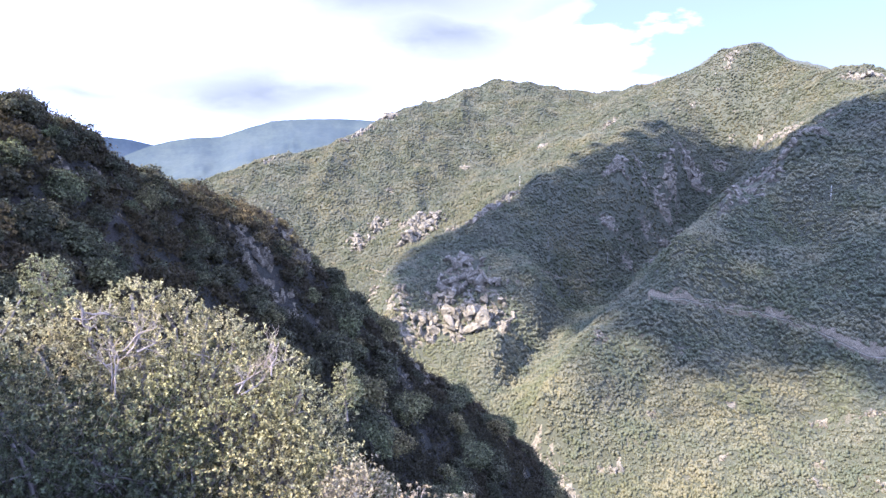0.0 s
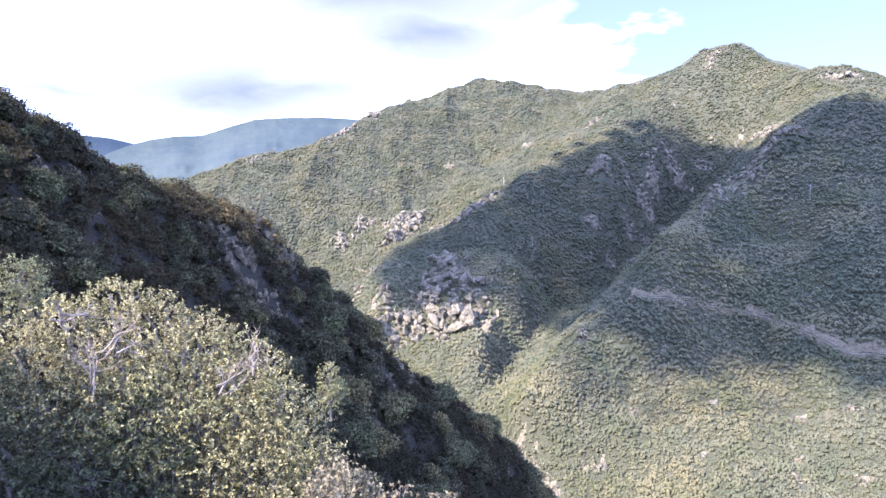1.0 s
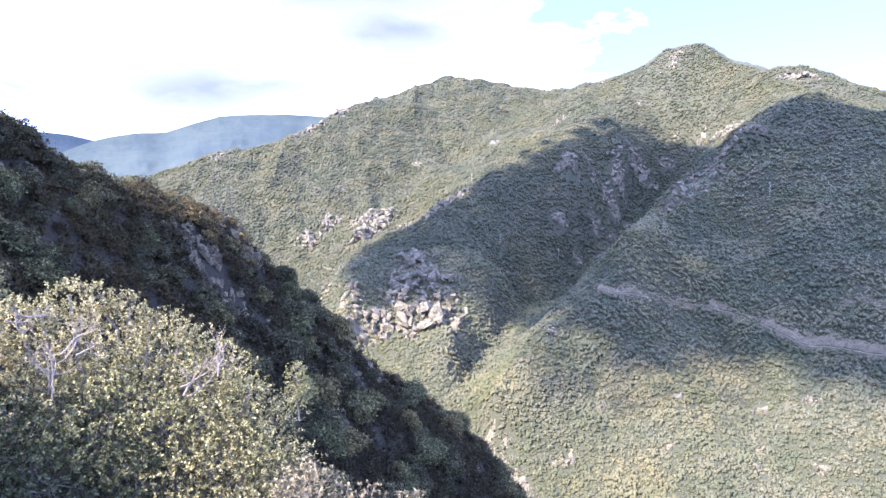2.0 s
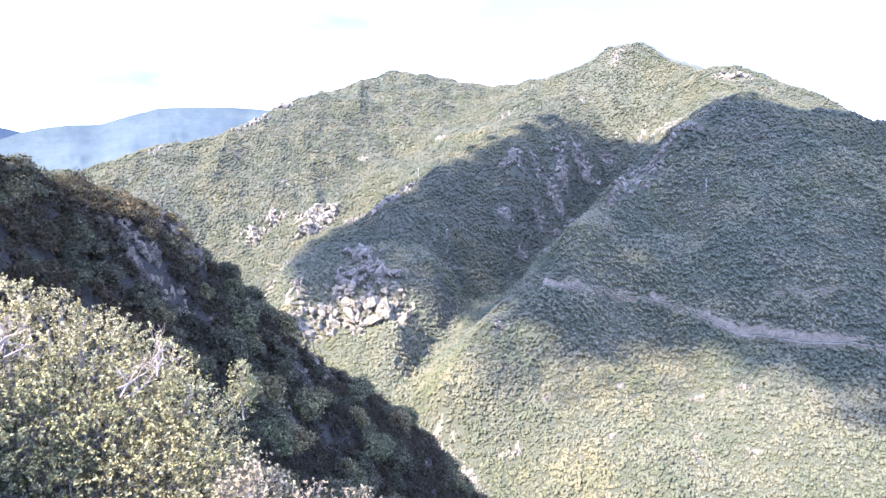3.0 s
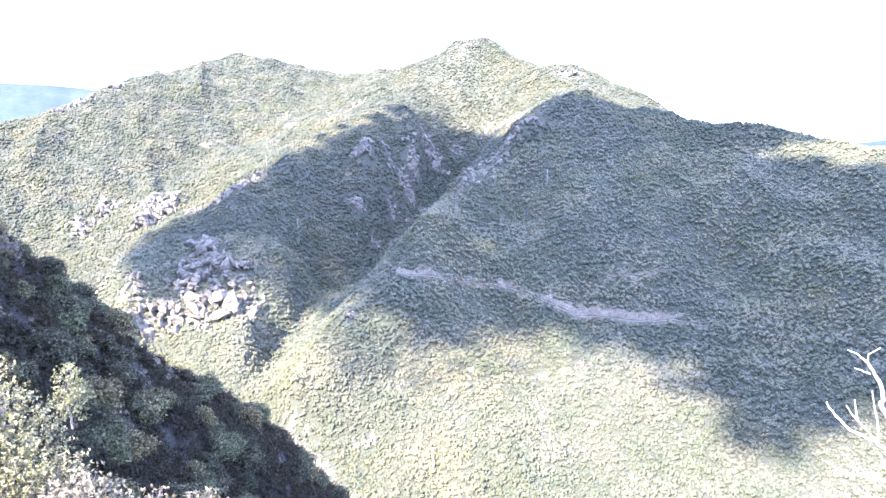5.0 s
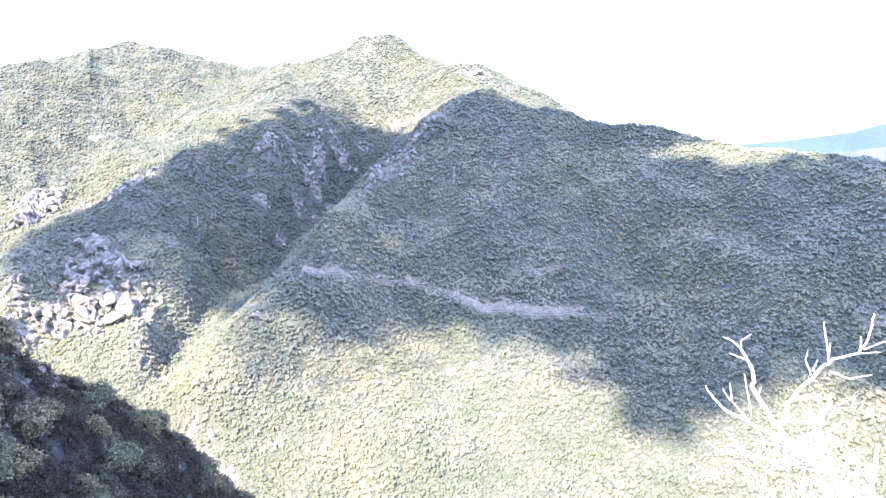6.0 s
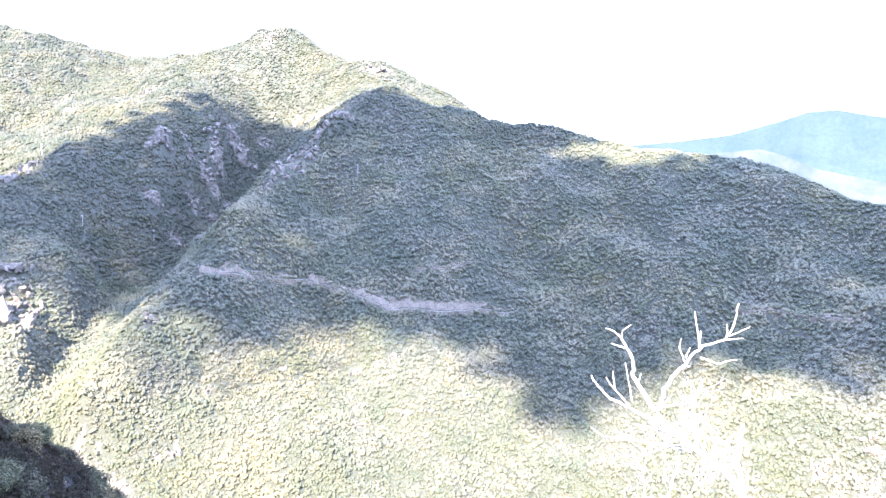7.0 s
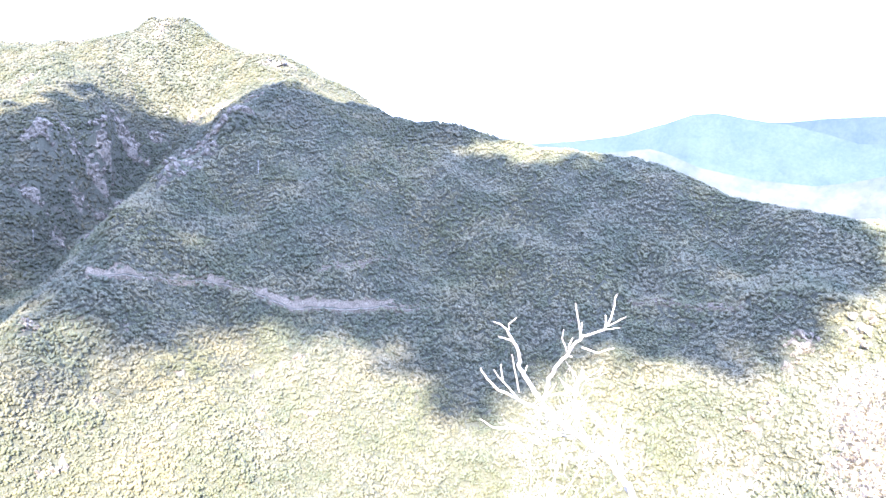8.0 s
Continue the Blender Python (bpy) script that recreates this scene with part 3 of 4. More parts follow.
    bf = np.array([(0, 1, 4), (1, 2, 4), (2, 3, 4), (3, 0, 4), (1, 0, 5), (2, 1, 5), (3, 2, 5), (0, 3, 5)])
    way = rng.normal(size=(n, boughs, 3))
    way -= np.minimum((way * up[:, None]).sum(-1, keepdims=True), 0) * 1.9 * up[:, None]
    way /= np.linalg.norm(way, axis=-1, keepdims=True)
    at = way * (r[:, None] * rng.uniform(0.35, 0.85, (n, boughs)))[..., None]
    at -= ((1 - squash)[:, None] * (at * up[:, None]).sum(-1))[..., None] * up[:, None]
    turn = rng.uniform(0, math.pi, (n, boughs, 1))
    c, q = np.cos(turn), np.sin(turn)
    spun = np.stack([bv[:, 0] * c - bv[:, 1] * q, bv[:, 0] * q + bv[:, 1] * c, bv[:, 2] + 0 * c], -1)
    size_b = heart * r[:, None] * rng.uniform(0.36, 0.62, (n, boughs))
    core = spun * rng.uniform(0.75, 1.2, spun.shape[:3])[..., None] * size_b[..., None, None] + at[:, :, None] + mid[:, None, None]
    v = [core.reshape(-1, 3)]
    f = [(bf[None] + (np.arange(n * boughs) * len(bv))[:, None, None]).reshape(-1, 3)]
    if flakes:
        way = rng.normal(size=(n, flakes, 3))
        way -= np.minimum((way * up[:, None]).sum(-1, keepdims=True), 0) * 1.8 * up[:, None]
        way /= np.linalg.norm(way, axis=-1, keepdims=True)
        at = way * (r[:, None] * rng.uniform(*reach_out, (n, flakes)))[..., None]
        at -= ((1 - squash)[:, None] * (at * up[:, None]).sum(-1))[..., None] * up[:, None]
        at = at + mid[:, None]
        e1 = np.cross(way + rng.normal(scale=0.6, size=way.shape), rng.normal(size=way.shape))
        e1 /= np.linalg.norm(e1, axis=-1, keepdims=True)
        e2 = np.cross(e1, way + rng.normal(scale=0.5, size=way.shape))
        e2 /= np.linalg.norm(e2, axis=-1, keepdims=True)
        q = (flake * rng.uniform(0.6, 1.3, (n, flakes)))[..., None]
        tri = np.stack([at + e1 * q * 0.6, at - e1 * q * 0.35 + e2 * q * 0.5, at - e1 * q * 0.35 - e2 * q * 0.5], 2)
        v.append(tri.reshape(-1, 3))
        f.append(np.arange(n * flakes * 3).reshape(-1, 3) + n * boughs * len(bv))
    return np.vstack(v), np.vstack(f)


def stuff(name, label, category, data, material, smooth=True):
    return tagged(new(name, mesh_data(name, data[0], data[1], material, smooth)), label, category, kind="stuff")


stuff("oak_wood", "dense evergreen oak wood covering the foot of the opposite slope", "wood", crowns(-12, 84, 275, 480, 2.7, 2.4, 7, 0.62, 11, 0.99, 0.08, clear, 7, 0.86, (0.45, 1.35), (0.7, 1.1), flat=(0.3, 0.65)), CROWN)
stuff("oak_wood", "dense evergreen oak wood covering the opposite slope above the road", "wood", crowns(-12, 84, 480, 680, 2.6, 2.25, 1, 0.9, 14, 0.99, 0.1, clear, 4, 1.2, (0.5, 1.3), (0.8, 1.1), flat=(0.35, 0.7)), CROWN)
stuff("mountain_wood", "low olive-brown oak scrub on the mountain flanks", "wood", crowns(-26, 80, 680, 1430, 3.2, 2.4, 0, 1.5, 12, 0.99, 0.05, clear, 2, 1.6, (0.6, 1.25), flat=(0.3, 0.6)), MOUNTAIN_CROWN)


# ================= rock =================
def broken_rock(rng, slab=False):
    """One angular block about 1 m across, with its broken faces."""
    p, bf = ico(2)
    p = p.copy()
    for _ in range(14):
        way = rng.normal(size=3)
        way /= np.linalg.norm(way)
        over = p @ way - rng.uniform(0.25, 0.7)
        p -= np.where(over > 0, over, 0)[:, None] * way
    p += rng.normal(scale=0.06, size=p.shape)
    p *= np.array([1.2, 0.9, 0.6]) if slab else np.array([1.15, 0.85, 1.1])
    return p, bf


def block_set(material, seed, slab=False):
    rng = np.random.default_rng(seed)
    return [mesh_data("rock", *broken_rock(rng, slab), material) for _ in range(10)]


def outcrop(name, label, category, group, blocks, at, face, wide, high, n, rng, lean=0.0, least=0.09, most=0.24, sink=0.12, upright=False):
    """A crag of many blocks: each block is a part, bedded along the slope."""
    root = tagged(new(name), label, category, group)
    root.matrix_world = pose(at.x, at.y, at.z, 0, 0, face)
    for k in range(n):
        ob = part("rock", blocks[rng.integers(0, len(blocks))], root)
        u, w = rng.normal(scale=0.42), rng.uniform(-0.55, 0.55)
        s = rng.uniform(least, most) * (1.3 - abs(u)) * wide
        run = w * high * 1.3
        x, y = u * wide + lean * run, run
        px, py = at.x + x * math.cos(radians(face)) - y * math.sin(radians(face)), at.y + x * math.sin(radians(face)) + y * math.cos(radians(face))
        z = float(height([math.degrees(math.atan2(px, py))], [math.hypot(px, py)])[0]) - at.z
        if upright:
            ob.matrix_basis = Matrix.LocRotScale((x, y, z + s * sink), Euler((rng.normal(scale=0.16) - 0.25, rng.normal(scale=0.16) + 0.3, rng.normal(scale=0.5))), (s * rng.uniform(0.45, 0.9), s * rng.uniform(0.5, 0.9), s * rng.uniform(1.1, 2.3)))
            continue
        ob.matrix_basis = Matrix.LocRotScale((x, y, z + s * sink), Euler((0.45 + rng.normal(scale=0.3), rng.normal(scale=0.35), rng.uniform(0, 6.28))), (s, s * rng.uniform(0.7, 1.2), s * rng.uniform(0.7, 1.25)))


GRANITE_BLOCKS = block_set(ROCK, 5)
SCHIST_BLOCKS = block_set(SCHIST, 6, True)
rng = np.random.default_rng(5)
for (d, p), wide, high, n in SITES:
    outcrop("rock_outcrop", "pale broken granite outcrop standing out of the oak wood", "rock outcrop", "outcrops on the mountain", GRANITE_BLOCKS, p,
            -math.degrees(math.atan2(p.x, p.y)), wide, high, int(n * 6), rng, rng.uniform(-0.6, 0.9), 0.05, 0.22, 0.5)


def road(name, label, azs, ds, wide, bank, seed):
    """A benched road: the roadway, a pale cut bank above it and a fill below, following the slope."""
    rng = np.random.default_rng(seed)
    n = max(16, int((azs[-1] - azs[0]) * 8))
    a = np.linspace(azs[0], azs[-1], n)
    d = np.interp(a, azs, ds)
    d = np.convolve(np.pad(d, 4, mode="edge"), np.ones(9) / 9, "valid")
    z = height(a, d) + 0.1
    z = np.convolve(np.pad(z, 6, mode="edge"), np.ones(13) / 13, "valid")
    z = np.maximum(z, height(a, d) + 0.12)
    root = tagged(new(name), label, "road", kind="structure")
    ways = [bearing(q) for q in a]
    bank = 0.95 * np.interp(a, azs, bank)
    grow = np.clip(np.minimum(np.arange(n), np.arange(n)[::-1]) / 3.0, 0.15, 1) * (0.8 + 0.4 * value_noise(np.arange(n) * 0.4, np.full(n, seed * 3.1), 2))

    def strip(rows, piece, mat, tag=""):
        v = [q for i in range(n) for q in rows(i)]
        k = len(rows(0))
        f = [(i * k + j, (i + 1) * k + j, (i + 1) * k + j + 1, i * k + j + 1) for i in range(n - 1) for j in range(k - 1)]
        part(piece, mesh_data(piece, [tuple(q) for q in v], f, mat), root, tag)

    jag = rng.normal(scale=0.9, size=(n, 6))
    at = lambda i, out, up: (ways[i].x * (d[i] + out), ways[i].y * (d[i] + out), z[i] + up)
    strip(lambda i: [at(i, -wide / 2, -1.0), at(i, -wide / 2, 0), at(i, wide / 2, 0.05), at(i, wide / 2, -1.0)], "roadway", ROADSTONE)
    outs = [wide * 0.15 + (wide * 0.4 + bank * 0.95 * grow) * k / 4 for k in range(5)]
    rise = [np.maximum(height(a, d + o) - z + 0.4, 0.06) for o in outs]
    strip(lambda i: [at(i, outs[k][i], rise[k][i] + (abs(jag[i, k]) * 0.5 * min(1, bank[i] / 3) if k else 0)) for k in range(5)] + [at(i, outs[4][i] + 1.2, rise[4][i] - 1.5)], "cut_bank", SCREE, "bare pinkish cut bank")
    strip(lambda i: [at(i, -wide / 2 - 1.6, -4.0), at(i, -wide / 2 - 0.8 + 0.2 * jag[i, 4], -1.6), at(i, -wide / 2 - 0.4, -0.1), at(i, -wide / 2, -0.3)], "fill_slope", SCREE)
    if wide > 4:
        strip(lambda i: [at(i, -wide / 2 - 0.35, -1.2), at(i, -wide / 2 - 0.35, 0.75), at(i, -wide / 2 + 0.05, 0.75), at(i, -wide / 2 + 0.05, -0.8)], "parapet", ROADSTONE, "low pale masonry parapet")


for k, (line, what) in enumerate(zip(ROAD_LINES, ("pale mountain road benched into the wooded slope", "short stretch of pale forest track", "pale stretch of mountain road among oaks", "narrow track crossing the second spur"))):
    road("mountain_road" if k in (0, 2) else "forest_track", what, *line, k + 1)


# ================= plants =================
def leaf_material(name, dark, light, back=0.3, rough=0.45, vary=False):
    m, n, l, b = nodes_of(name, rough)
    isl = n.new("ShaderNodeNewGeometry").outputs["Random Per Island"]
    patch = noise_tex(n, l, 0.9, 3)
    c = ramp(n, l, isl, [(0.0, dark), (0.6, light), (0.95, tuple(min(1, v * 1.9) for v in light))])
    c = mix(n, l, ramp(n, l, patch, [(0.35, (0,) * 3), (0.65, (1,) * 3)]), mix(n, l, 1.0, c, (0.75, 0.85, 0.75), "MULTIPLY"), c)
    if vary:
        c = mix(n, l, 1.0, c, ramp(n, l, n.new("ShaderNodeObjectInfo").outputs["Random"], [(0.0, (0.5, 0.55, 0.5)), (0.5, (1.0, 1.0, 1.0)), (0.85, (1.3, 1.45, 1.2)), (1.0, (1.9, 1.65, 1.35))]), "MULTIPLY")
    l.new(c, b.inputs["Base Color"])
    tr = n.new("ShaderNodeBsdfTranslucent")
    l.new(c, tr.inputs["Color"])
    ms = n.new("ShaderNodeMixShader")
    ms.inputs[0].default_value = back
    l.new(b.outputs[0], ms.inputs[1])
    l.new(tr.outputs[0], ms.inputs[2])
    l.new(ms.outputs[0], n["Material Output"].inputs["Surface"])
    return m


def bark_material(name, dark, light):
    m, n, l, b = nodes_of(name, 0.85)
    g = noise_tex(n, l, 14.0, 6, 0.7)
    l.new(ramp(n, l, g, [(0.3, dark), (0.65, light)]), b.inputs["Base Color"])
    bump(n, l, b, g, 0.7, 0.02)
    return m


LEAF = leaf_material("oak_leaf", (0.04, 0.038, 0.017), (0.335, 0.298, 0.155), 0.4, 0.38)
# Oak leaf for the spur, coloured darker to stand for its shade.
SHADE_LEAF = leaf_material("shade_dark_oak_leaf", (0.019, 0.018, 0.010), (0.086, 0.080, 0.046), 0.3, 0.85, True)
BEIGE_LEAF = leaf_material("dry_beige_leaf", (0.11, 0.092, 0.062), (0.22, 0.182, 0.125))
# Leaf of the oak's lower left, darkened to stand for shade.
SHADED_OAK_LEAF = leaf_material("shade_darkened_leaf", (0.014, 0.018, 0.009), (0.075, 0.082, 0.042), 0.3, 0.45)
YELLOW_LEAF = leaf_material("yellowing_leaf", (0.10, 0.105, 0.05), (0.22, 0.21, 0.11))
PALE_LEAF = leaf_material("dry_pale_leaf", (0.24, 0.205, 0.15), (0.42, 0.36, 0.27))
BARK = bark_material("grey_bark", (0.10, 0.09, 0.08), (0.26, 0.24, 0.215))
DEAD = bark_material("bleached_dead_wood", (0.45, 0.42, 0.38), (0.72, 0.69, 0.64))
TWIG = bark_material("dry_twig", (0.17, 0.145, 0.125), (0.36, 0.315, 0.27))


def tube(points, radii, sides=6):
    """A tapered limb along points: vertices and quads, closed at its tip."""
    p = np.array(points, float)
    n = len(p)
    t = np.gradient(p, axis=0)
    t /= np.linalg.norm(t, axis=1, keepdims=True) + 1e-9
    ref = np.array([0.31, 0.57, 0.76])
    u = np.cross(t, ref)
    u /= np.linalg.norm(u, axis=1, keepdims=True) + 1e-9
    w = np.cross(t, u)
    a = np.arange(sides) * 2 * math.pi / sides
    v = p[:, None] + (np.cos(a)[None, :, None] * u[:, None] + np.sin(a)[None, :, None] * w[:, None]) * np.asarray(radii, float)[:, None, None]
    f = [(i * sides + k, i * sides + (k + 1) % sides, (i + 1) * sides + (k + 1) % sides, (i + 1) * sides + k) for i in range(n - 1) for k in range(sides)]
    return v.reshape(-1, 3), np.array(f)


def join(pieces):
    v, f, o = [], [], 0
    for a, b in pieces:
        v.append(a)
        f.append(b + o)
        o += len(a)
    return np.vstack(v), np.vstack(f)


def wander(start, way, length, steps, rng, bend=0.25, lift=0.05):
    p, q = np.array(start, float), np.array(way, float)
    q /= np.linalg.norm(q)
    out = [p.copy()]
    for _ in range(steps):
        q = q + rng.normal(scale=bend, size=3) + np.array([0, 0, lift])
        q /= np.linalg.norm(q)
        p = p + q * length / steps
        out.append(p.copy())
    return np.array(out), q


def twigs(start, way, length, radius, depth, rng, out, tips, sides=5, bend=0.28, spread=0.75, kids=3):
    """A branching limb: adds tubes to out, and the ends of its twigs to tips."""
    pts, q = wander(start, way, length, 5, rng, bend * 0.5)
    out.append(tube(pts, np.linspace(radius, radius * 0.55, len(pts)), sides))
    if depth == 0:
        tips.append((pts[-1], q))
        return
    for k in range(kids):
        at = pts[rng.integers(2, len(pts))] if k else pts[-1]
        way2 = q + rng.normal(scale=spread, size=3)
        twigs(at, way2, length * rng.uniform(0.5, 0.8), radius * 0.55, depth - 1, rng, out, tips, max(3, sides - 1), bend, spread, kids)


def leaves(at, out_way, rng, size, jitter, rosette=7):
    """Rosettes of folded leaves at the places given: vertices and triangles."""
    n = len(at)
    at = np.repeat(at, rosette, 0) + rng.normal(scale=jitter, size=(n * rosette, 3))
    ax = np.repeat(out_way, rosette, 0) + rng.normal(scale=0.75, size=(n * rosette, 3))
    ax /= np.linalg.norm(ax, axis=1, keepdims=True)
    side = np.cross(ax, rng.normal(size=ax.shape))
    side /= np.linalg.norm(side, axis=1, keepdims=True)
    up = np.cross(side, ax)
    s = (size * rng.uniform(0.65, 1.25, n * rosette))[:, None]
    base, tip = at, at + ax * s
    mid = at + ax * s * 0.5 - up * s * 0.07
    l = at + ax * s * 0.5 + side * s * 0.24 + up * s * 0.05
    r = at + ax * s * 0.5 - side * s * 0.24 + up * s * 0.05
    v = np.stack([base, l, tip, r, mid], 1)
    f = np.array([(0, 4, 1), (1, 4, 2), (0, 3, 4), (4, 3, 2)])
    return v.reshape(-1, 3), (f[None] + (np.arange(len(v)) * 5)[:, None, None]).reshape(-1, 3)


def sprigs(at, way, rng, stem, leaf, per):
    """Leafy shoots: leaves set round short stems that grow from the places given along the ways given."""
    n = len(at)
    way = way / np.linalg.norm(way, axis=1, keepdims=True)
    long = stem * rng.uniform(0.5, 1.5, (n, 1))
    s = rng.uniform(0.15, 1.0, (n, per))
    s[:, -4:] = 1.0
    root = at[:, None] + way[:, None] * (s * long)[..., None]
    side = np.cross(way[:, None] + rng.normal(scale=0.01, size=(n, per, 3)), rng.normal(size=(n, per, 3)))
    side /= np.linalg.norm(side, axis=-1, keepdims=True)
    ax = (side + way[:, None] * rng.uniform(0.3, 1.1, (n, per, 1))).reshape(-1, 3)
    ax /= np.linalg.norm(ax, axis=1, keepdims=True)
    at = root.reshape(-1, 3)
    flat = np.cross(ax, np.repeat(way, per, 0) + rng.normal(scale=0.35, size=ax.shape))
    flat /= np.linalg.norm(flat, axis=1, keepdims=True)
    up = np.cross(flat, ax)
    s = (leaf * rng.uniform(0.6, 1.25, len(at)))[:, None]
    v = np.stack([at, at + ax * s * 0.5 + flat * s * 0.27 + up * s * 0.05, at + ax * s, at + ax * s * 0.5 - flat * s * 0.27 + up * s * 0.05], 1)
    f = np.array([(0, 2, 1), (0, 3, 2)])
    return v.reshape(-1, 3), (f[None] + (np.arange(len(v)) * 4)[:, None, None]).reshape(-1, 3)


def place(az, el, d):
    p = bearing(az, d)
    return np.array([p.x, p.y, EYE + d * math.tan(radians(el))])


def shell(lobes, per_m2, rng):
    """Places on the skins of the lobes (centre, radius), and the ways out of them."""
    at, way = [], []
    for c, r in lobes:
        n = int(per_m2 * 4 * math.pi * r * r)
        w = rng.normal(size=(n, 3))
        w[:, 2] += 0.25
        w /= np.linalg.norm(w, axis=1, keepdims=True)
        p = c + w * r * (rng.uniform(0.45, 1.0, (n, 1)) ** 0.45) * (1 + 0.16 * np.sin(w[:, :1] * 9 + c[0] * 5) * np.sin(w[:, 1:2] * 8 + c[1] * 3) + 0.12 * np.sin(w[:, 2:] * 11 + r * 40))
        at.append(p)
        way.append(w * 0.8 + np.array([0, 0, 0.45]))
    return np.vstack(at), np.vstack(way)


def near_tree(name, label, category, lobes, base, leaf, bark, leaf_size, per_m2, seed, trunk=0.09, rosette=7, twigginess=6, group=""):
    """A bush or small tree at the standpoint: trunk, limbs reaching into each lobe, and its leaves."""
    rng = np.random.default_rng(seed)
    root = tagged(new(name), label, category, group)
    base = np.array(base, float)
    fork = base * 0.45 + np.mean([c for c, _ in lobes], 0) * 0.55
    pts, _ = wander(base, fork - base, np.linalg.norm(fork - base), 6, rng, 0.1, 0)
    part("trunk", mesh_data("trunk", *tube(pts, np.linspace(trunk, trunk * 0.7, len(pts)), 9), bark, True), root)
    for c, r in lobes:
        mids = np.linspace(pts[-1], c, 7) + rng.normal(scale=0.05 * r, size=(7, 3))
        mids[0] = pts[-1]
        pieces, tips = [tube(mids, np.linspace(trunk * 0.6, trunk * 0.28, 7), 7)], []
        for _ in range(twigginess):
            w = rng.normal(size=3)
            w[2] = abs(w[2])
            twigs(mids[rng.integers(3, 7)], w, r * 0.55, trunk * 0.2, 2, rng, pieces, tips, 4)
        part("limb", mesh_data("limb", *join(pieces), bark, True), root)
    at, way = shell(lobes, per_m2, rng)
    part("foliage", mesh_data("foliage", *sprigs(at, way + rng.normal(scale=0.35, size=way.shape), rng, leaf_size * 2.6, leaf_size, rosette), leaf), root)
    stems = [tube([a, a + w / np.linalg.norm(w) * leaf_size * 2.2], [leaf_size * 0.07, leaf_size * 0.04], 3) for a, w in zip(at[::3], way[::3])]
    tagged(part("twig_growth", mesh_data("twig_growth", *join(stems), bark), root), kind="stuff")
    return root


STEP = np.array([0.15, -0.08, 0.0])     # how far the eye has drifted when it faces the dead tree


def lobe(az, el, d, r, drift=0.0):
    return place(az, el, d) + STEP * drift, r


BOUGHS = [(-31.8, -12.6, 7.6, 0.30), (-28.6, -11.6, 7.9, 0.34), (-25.0, -10.2, 8.2, 0.34), (-22.2, -11.8, 8.0, 0.36), (-19.0, -13.2, 7.8, 0.34), (-16.6, -14.6, 7.6, 0.31), (-14.0, -16.0, 7.4, 0.26),
          (-27.0, -13.1, 8.0, 0.52), (-23.0, -14.1, 7.8, 0.56), (-19.5, -16.1, 7.5, 0.56), (-15.8, -18.1, 7.2, 0.46), (-31.0, -15.2, 7.6, 0.52), (-35.0, -15.4, 7.6, 0.46), (-13.0, -19.6, 7.0, 0.42)]
SHOOTS = [(-25.4, -8.9, 8.1, 0.12), (-23.9, -9.4, 8.1, 0.10), (-21.4, -10.3, 8.0, 0.12), (-19.9, -11.5, 7.9, 0.10), (-28.9, -9.8, 7.9, 0.11), (-27.4, -9.9, 8.0, 0.10), (-17.6, -12.6, 7.8, 0.10), (-15.4, -14.2, 7.6, 0.10), (-12.3, -18.0, 7.0, 0.12)]
SKIRTS = [(-11.4, -22.0, 6.8, 0.38), (-28.5, -17.8, 7.4, 0.62), (-23.0, -18.5, 7.2, 0.68), (-18.0, -21.0, 7.0, 0.66), (-13.5, -24.0, 6.7, 0.56), (-10.5, -25.5, 6.5, 0.44), (-16.0, -26.5, 6.6, 0.75), (-12.0, -29.0, 6.4, 0.65)]
near_tree("holm_oak", "bushy sunlit evergreen oak with pale olive leaves", "tree", [lobe(*q) for q in BOUGHS + SHOOTS + SKIRTS],
          place(-26.06, -28.74, 8.2) - np.array([0, 0, 2.0]), LEAF, BARK, 0.031, 118, 3, 0.07, 13, 3)
# Oak's shaded lower left, built apart as a shrub with darkened leaves.
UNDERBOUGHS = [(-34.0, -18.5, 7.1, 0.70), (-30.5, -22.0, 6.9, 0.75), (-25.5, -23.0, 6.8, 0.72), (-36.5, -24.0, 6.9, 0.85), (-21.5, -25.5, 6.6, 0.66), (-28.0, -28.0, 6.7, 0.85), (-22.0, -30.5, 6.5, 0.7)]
near_tree("oak_shade_foliage", "dense lower foliage of the oak, leaves coloured dark green for the shade", "shrub", [lobe(*q) for q in UNDERBOUGHS],
          place(-28.5, -33.0, 7.6) - np.array([0, 0, 1.6]), SHADED_OAK_LEAF, BARK, 0.034, 105, 4, 0.06, 12, 4)
near_tree("holm_oak", "leggy young evergreen oak with sparse sunlit leaves", "tree",
          [lobe(-33.9, -10.3, 7.2, 0.16), lobe(-35.2, -11.0, 7.2, 0.24), lobe(-32.75, -8.7, 7.3, 0.09)], place(-36.28, -22.59, 7.2), LEAF, BARK, 0.038, 90, 8, 0.03, 12, 2)
near_tree("young_oak", "yellow-green young oak catching the sun", "tree",
          [lobe(-30.95, -7.6, 26.0, 0.62), lobe(-30.4, -8.9, 26.0, 0.55), lobe(-31.5, -6.9, 26.0, 0.42), lobe(-31.4, -8.9, 26.0, 0.5), lobe(-30.6, -10.1, 26.0, 0.45)], place(-30.84, -12.6, 26.0), YELLOW_LEAF, BARK, 0.08, 26, 9, 0.06, 12)
